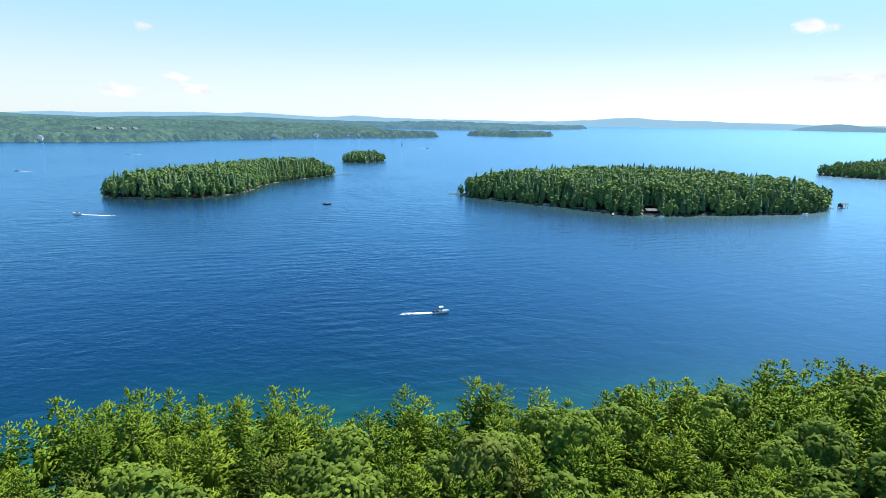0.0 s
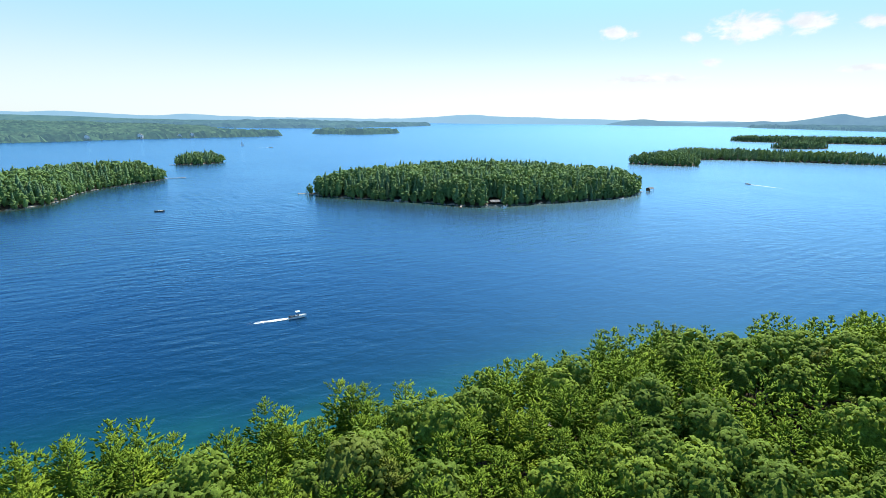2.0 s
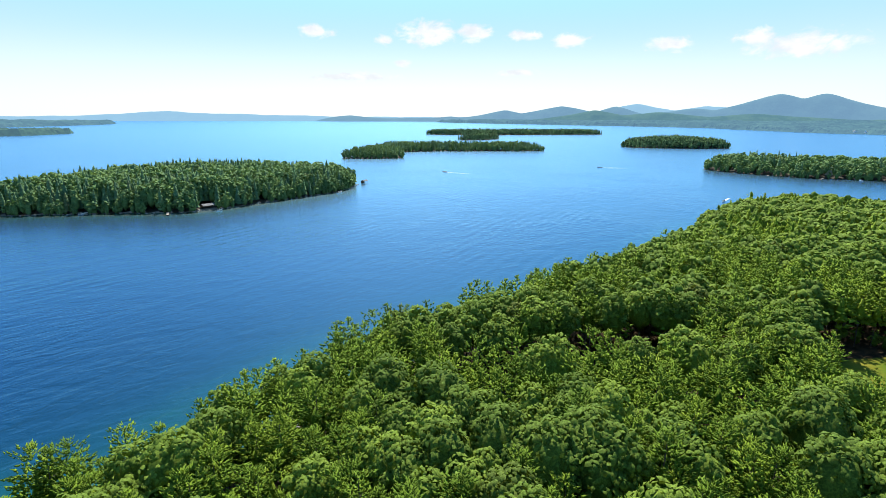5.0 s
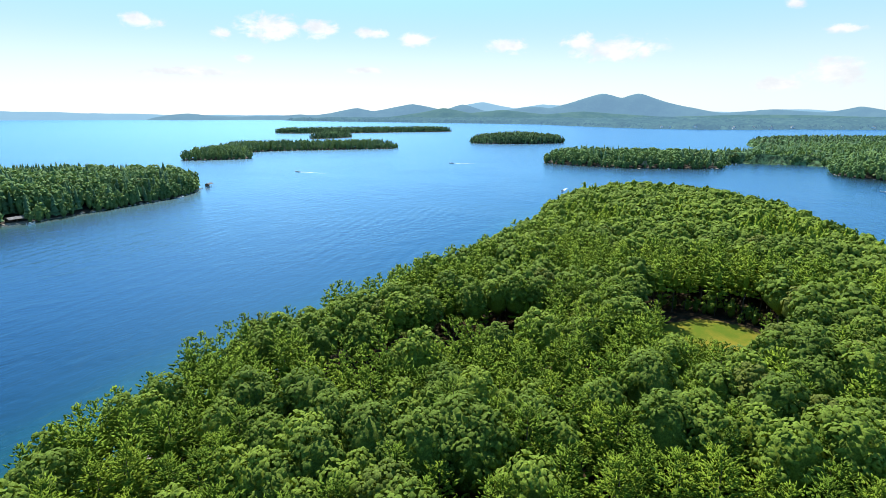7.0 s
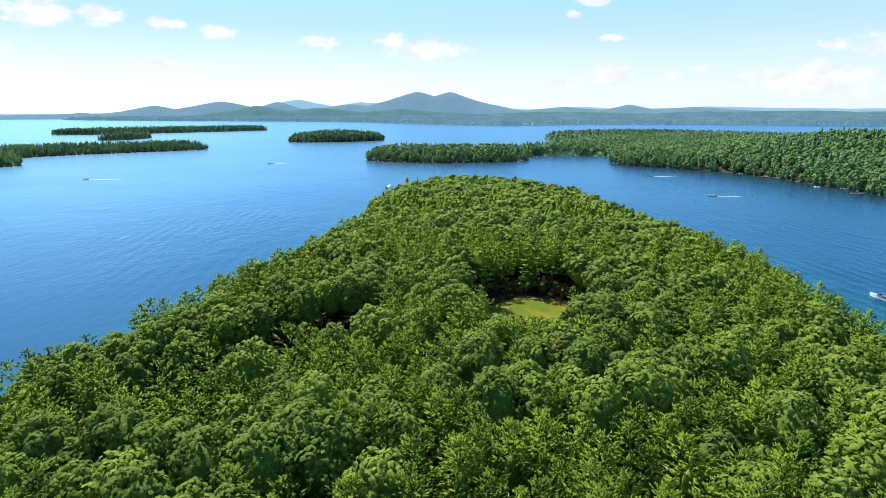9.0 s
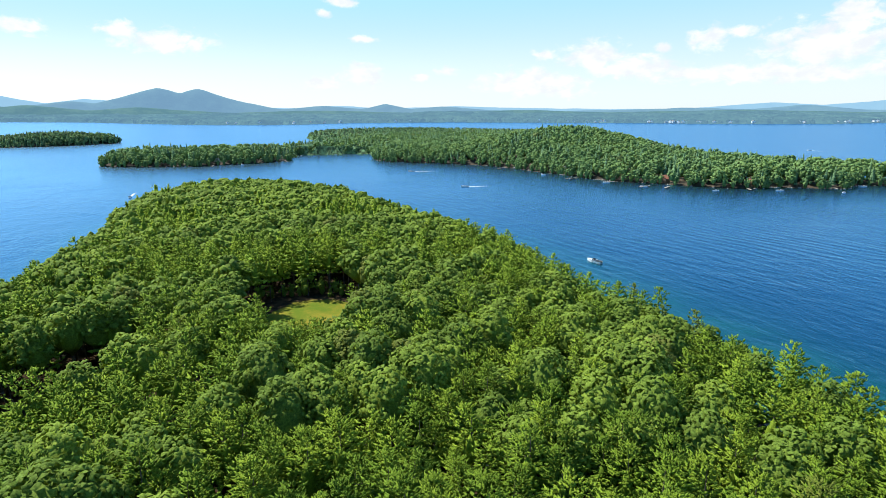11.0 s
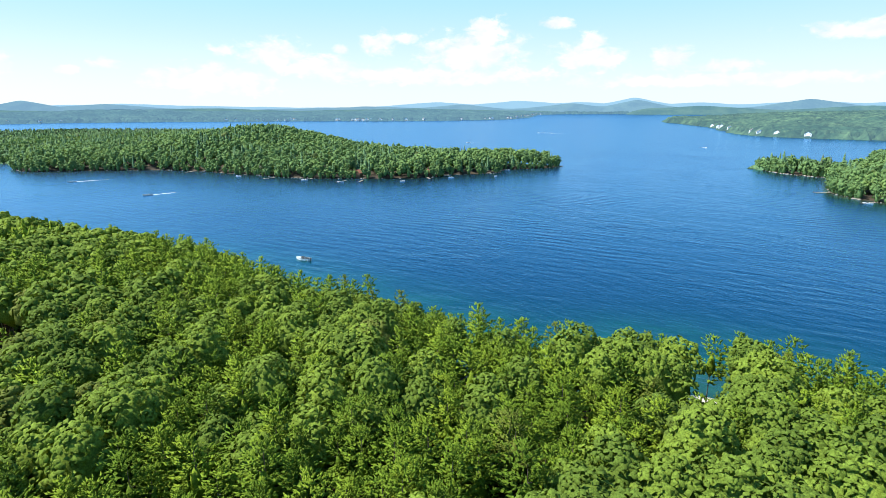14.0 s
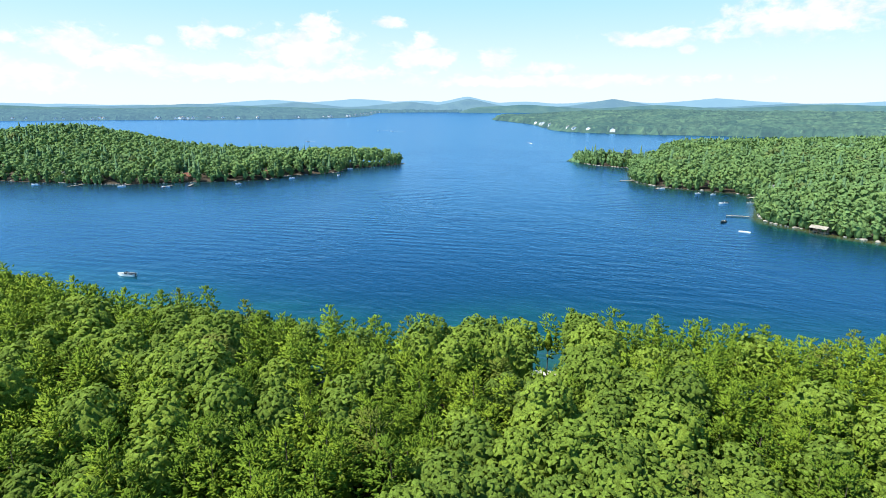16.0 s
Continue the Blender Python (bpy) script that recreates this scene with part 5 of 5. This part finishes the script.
def swim_raft(x, y, turn):
    raft = new("swim_raft")
    for k in range(9):
        bm = bmesh.new()
        box(bm, -2.4 + 0.6 * k, 0, 0.45, 0.55, 2.4, 0.06, 0, 0.01)
        part("plank", bm, white_paint, raft)
    for yy in (-0.8, 0.8):
        bm = bmesh.new()
        rod(bm, (-2.6, yy, 0.15), (2.6, yy, 0.15), 0.26, 0.26, 8)
        part("float", bm, white_paint, raft)
    bm = bmesh.new()
    for yy in (-0.25, 0.25):
        rod(bm, (2.75, yy, -0.6), (2.75, yy, 1.1), 0.025, 0.025, 5)
    for z in (-0.2, 0.1, 0.4):
        rod(bm, (2.75, -0.25, z), (2.75, 0.25, z), 0.02, 0.02, 5)
    part("ladder", bm, dark_trim, raft)
    raft.matrix_basis = pose(x, y, 0, 0, 0, turn)
    return tagged(raft, "white swimming raft anchored off the shore", "raft")


swim_raft(2, -305, 176)


def dock(length, width, label, group="docks"):
    ob = new("dock")
    n = max(4, int(length / 0.6))
    bm0 = bmesh.new()
    box(bm0, 0, 0, 0.62, length / n * 0.92, width, 0.07, 0, 0.01)
    me = bpy.data.meshes.new("plank")
    bm0.to_mesh(me)
    bm0.free()
    me.materials.append(plank_wood)
    for k in range(n):
        plank = mesh_part("plank", me, ob)
        plank.location = ((k + 0.5) * length / n, 0, 0)
    for k in range(int(length / 3) + 1):
        for y in (-1, 1):
            bm = bmesh.new()
            rod(bm, (0.2 + 3 * k * 0.97, y * width * 0.46, -2.0), (0.2 + 3 * k * 0.97, y * width * 0.46, 1.15), 0.09, 0.09, 6)
            part("post", bm, bark, ob)
    for y in (-1, 1):
        bm = bmesh.new()
        box(bm, length / 2, y * width * 0.4, 0.53, length, 0.08, 0.14)
        part("beam", bm, bark, ob)
    return tagged(ob, label, "dock", group)


long_dock = dock(24.0, 2.2, "long pale wooden dock running out from an island")
long_dock.matrix_basis = pose(-124, 596, 0, 0, 0, 8)
copy_thing(long_dock, pose(-146, 766, 0, 0, 0, 12))
short_dock = dock(12.0, 1.8, "short weathered wooden dock beside the shore")
for n, (x, y, turn) in enumerate([(462, -229, 100), (431, -250, 95), (398, -263, 105), (391, -276, 130), (368, -330, 150), (362, -400, 165), (566, -197, 110), (640, -150, 120), (1, -350, 15), (-2, -434, 60), (60, -450, 60), (90, -480, 30),
                                  (670, 170, 190), (668, 120, 180), (282, 402, 10), (118, 368, 250), (712, 44, 200), (18, 451, 168)]):
    m = pose(x, y, 0, 0, 0, turn)
    if n == 0:
        short_dock.matrix_basis = m
    else:
        copy_thing(short_dock, m)


def boathouse(w, d, h, roof_mat, label):
    """An open-sided boathouse over the water's edge: posts, a back wall and a low gable roof."""
    ob = new("boathouse")
    for x in (-w / 2 + 0.2, 0, w / 2 - 0.2):
        for y in (-d / 2 + 0.2, d / 2 - 0.2):
            bm = bmesh.new()
            rod(bm, (x, y, -1.5), (x, y, h), 0.12, 0.12, 6)
            part("post", bm, bark, ob)
    bm = bmesh.new()
    box(bm, 0, d / 2 - 0.1, h / 2 + 0.2, w, 0.14, h - 0.4)
    part("back_wall", bm, brown_wall, ob)
    for s in (-1, 1):
        bm = bmesh.new()
        slope = math.degrees(math.atan2(1.1, d / 2))
        bmesh.ops.create_cube(bm, size=1.0, matrix=pose(0, s * d * 0.26, h + 0.6, -s * slope) @ Matrix.Diagonal((w + 0.8, d * 0.58, 0.14, 1)))
        part("roof_slab", bm, roof_mat, ob)
    bm = bmesh.new()
    box(bm, 0, 0, 0.55, w * 0.95, d * 0.25, 0.12)
    part("platform", bm, plank_wood, ob)
    return tagged(ob, label, "boathouse")


boathouse(7.0, 5.0, 2.6, plank_wood, "open boathouse with a pale roof at the waterline").matrix_basis = pose(-30, -321, 0.2, 0, 0, 155)
boathouse(8.0, 5.0, 2.6, grey_roof, "small grey-roofed boathouse on an island shore").matrix_basis = pose(142, 364, 0.2, 0, 0, 5)
boathouse(6.0, 4.0, 2.6, dark_trim, "covered boat lift on posts off an island").matrix_basis = pose(304, 408, 0.0, 0, 0, 20)


def cottage(w, d, h, wall_mat, roof_mat, label, storeys=1, chimney=True):
    ob = new("lake_house")
    rise = w * 0.32
    bm = bmesh.new()
    v = [bm.verts.new(p) for p in ((-w / 2, -d / 2, -1), (w / 2, -d / 2, -1), (w / 2, -d / 2, h), (0, -d / 2, h + rise), (-w / 2, -d / 2, h), (-w / 2, d / 2, -1), (w / 2, d / 2, -1), (w / 2, d / 2, h), (0, d / 2, h + rise), (-w / 2, d / 2, h))]
    for f in ((0, 1, 2, 3, 4), (9, 8, 7, 6, 5), (1, 6, 7, 2), (5, 0, 4, 9)):
        bm.faces.new([v[k] for k in f])
    part("wall", bm, wall_mat, ob)
    slope = math.degrees(math.atan2(rise, w / 2))
    long = math.hypot(w / 2, rise) + 0.5
    for s in (-1, 1):
        bm = bmesh.new()
        bmesh.ops.create_cube(bm, size=1.0, matrix=pose(s * (w / 4 + 0.14), 0, h + rise / 2 - 0.02, 0, s * slope, 0) @ Matrix.Diagonal((long, d + 0.9, 0.16, 1)))
        part("roof_slab", bm, roof_mat, ob)
    for k in range(storeys):
        for x in (-0.3, 0.3):
            bm = bmesh.new()
            box(bm, x * w, -d / 2 - 0.02, 1.5 + 2.6 * k, 1.3, 0.08, 1.3)
            win = part("window", bm, white_paint, ob)
            bm = bmesh.new()
            box(bm, x * w, -d / 2 - 0.05, 1.5 + 2.6 * k, 1.1, 0.06, 1.1)
            part("pane", bm, glass_dark, win, "dark glass")
    bm = bmesh.new()
    box(bm, 0, -d / 2 - 0.03, 1.0, 0.95, 0.08, 2.05)
    part("door", bm, dark_trim, ob)
    bm = bmesh.new()
    box(bm, 0, -d / 2 - 1.6, -0.1, w * 0.9, 3.0, 0.15)
    part("porch_deck", bm, plank_wood, ob)
    if chimney:
        bm = bmesh.new()
        box(bm, w * 0.22, d * 0.2, h + rise * 0.9, 0.7, 0.7, 1.8, 0, 0.03)
        part("chimney", bm, rock, ob)
    return tagged(ob, label, "house", "houses round the lake")


styles = [cottage(9, 8, 4.6, brown_wall, grey_roof, "brown wooden cabin with a deck among trees", 1), cottage(8, 7, 3.4, brown_wall, red_roof, "low cabin with a red-brown roof beside the shore", 1),
          cottage(9, 8, 5.2, pale_wall, grey_roof, "pale two-storey lake house among trees", 2)]
used_style = set()
for key, x, y, turn, style in COTTAGES:
    m = pose(x, y, ground_at(key, x, y), 0, 0, turn)
    if style in used_style:
        copy_thing(styles[style], m)
    else:
        styles[style].matrix_basis = m
        used_style.add(style)
# pale houses strung along the far shores
rng = np.random.default_rng(77)
white_house = cottage(11, 9, 5.6, white_paint, grey_roof, "white house on a far shore", 2, False)
first = True
for key, a0, a1, count in (("mainland", 112, 149, 46), ("mainland", 80, 100, 10), ("shore_k", 158, 176, 14), ("shore_m", -39, -8, 16)):
    ring = LAND[key]["ring"]
    az = np.degrees(np.arctan2(ring[:, 0], ring[:, 1]))
    far = np.hypot(ring[:, 0], ring[:, 1])
    options = np.nonzero((az > a0) & (az < a1) & (far < 4300))[0]
    for k in range(count):
        i = int(rng.choice(options))
        p = ring[i] + (np.roll(ring, -1, 0)[i] - ring[i]) * rng.uniform()
        p = p * (1 + rng.uniform(1, 6) / np.hypot(*p))
        turn = math.degrees(math.atan2(p[1], p[0])) - 90 + rng.uniform(-30, 30)
        m = Matrix.LocRotScale((p[0], p[1], float(lift(np.hypot(*p))) + 2.0 + rng.uniform(0, 3)), Euler((0, 0, radians(turn))), Vector((1, 1, 1)) * rng.uniform(0.9, 1.35))
        if first:
            white_house.matrix_basis, first = m, False
        else:
            copy_thing(white_house, m)


# larger red-brown buildings on the far south-west shore
rows_of_flats = cottage(16, 11, 7.5, brown_wall, grey_roof, "long red-brown lodge among trees on a far shore", 3, False)
flats_at = [(-893, 1440, 8.0, -32), (-868, 1452, 8.0, -32), (-842, 1466, 8.0, -32), (-818, 1478, 8.0, -32), (-742, 1292, 2.5, -38), (-722, 1318, 2.5, -38)]
for n, (x, y, z, turn) in enumerate(flats_at):
    m = pose(x, y, z + (8.0 if n < 4 else 0.0), 0, 0, turn)
    if n == 0:
        rows_of_flats.matrix_basis = m
    else:
        copy_thing(rows_of_flats, m)


def sailboat(x, y, turn):
    boat = new("sailboat")
    part("hull", hull_mesh(7.5, 2.3, 0.8), white_paint, boat)
    part("deck", deck_mesh(7.5, 2.3, 0.8, 0.02, 1.0), pale_wall, boat)
    bm = bmesh.new()
    rod(bm, (0.5, 0, 0.4), (0.5, 0, 10.5), 0.07, 0.05, 6)
    part("mast", bm, dark_trim, boat)
    bm = bmesh.new()
    rod(bm, (0.4, 0, 1.7), (-3.2, 0.25, 1.7), 0.05, 0.05, 6)
    part("boom", bm, dark_trim, boat)
    for name, corners in (("mainsail", ((0.42, 0.02, 1.8), (-3.1, 0.3, 1.8), (-1.4, 0.35, 5.0), (0.42, 0.02, 10.2))), ("jib", ((3.6, 0, 0.95), (0.7, 0.35, 1.2), (0.9, 0.3, 4.5), (0.6, 0.02, 9.2)))):
        bm = bmesh.new()
        bm.faces.new([bm.verts.new(c) for c in corners])
        bmesh.ops.triangulate(bm, faces=bm.faces)
        bmesh.ops.solidify(bm, geom=bm.faces[:], thickness=0.02)
        part(name, bm, white_paint, boat, "white sail")
    boat.matrix_basis = pose(x, y, 0.05, 0, 6, turn)
    return tagged(boat, "small white sailboat far out on the lake", "sailboat")


sailboat(-96, 1302, 160)


def shore_stones(key, count, seed, size, a0, a1):
    """Pale stones along the waterline."""
    rng = np.random.default_rng(seed)
    ring = LAND[key]["ring"]
    pick = rng.integers(0, len(ring), count)
    nxt = np.roll(ring, -1, 0)
    p = ring[pick] + (nxt[pick] - ring[pick]) * rng.uniform(0, 1, (count, 1)) + rng.normal(size=(count, 2)) * 0.7
    p = p[in_sight(p, a0, a1)]
    v, t = ICO[1]
    models = []
    for k in range(4):
        models.append((v * rng.uniform(0.7, 1.2, (len(v), 1)) * np.array([1.2, 0.9, 0.6]), t))
    forest("shore_stones", "pale stones along the waterline", p, np.full(len(p), 0.1), models, rng.integers(0, 4, len(p)), rng.uniform(*size, len(p)), rng, rock, np.zeros(len(p)))["category"] = "stones"


shore_stones("shore_j", 420, 81, (0.5, 1.6), 150, 200)
shore_stones("island_b", 240, 82, (0.4, 1.1), -10, 60)
shore_stones("island_a", 200, 83, (0.4, 1.1), -50, 10)
shore_stones("peninsula_g", 500, 84, (0.4, 1.2), 60, 160)
shore_stones("peninsula", 300, 85, (0.4, 1.0), -50, 200)
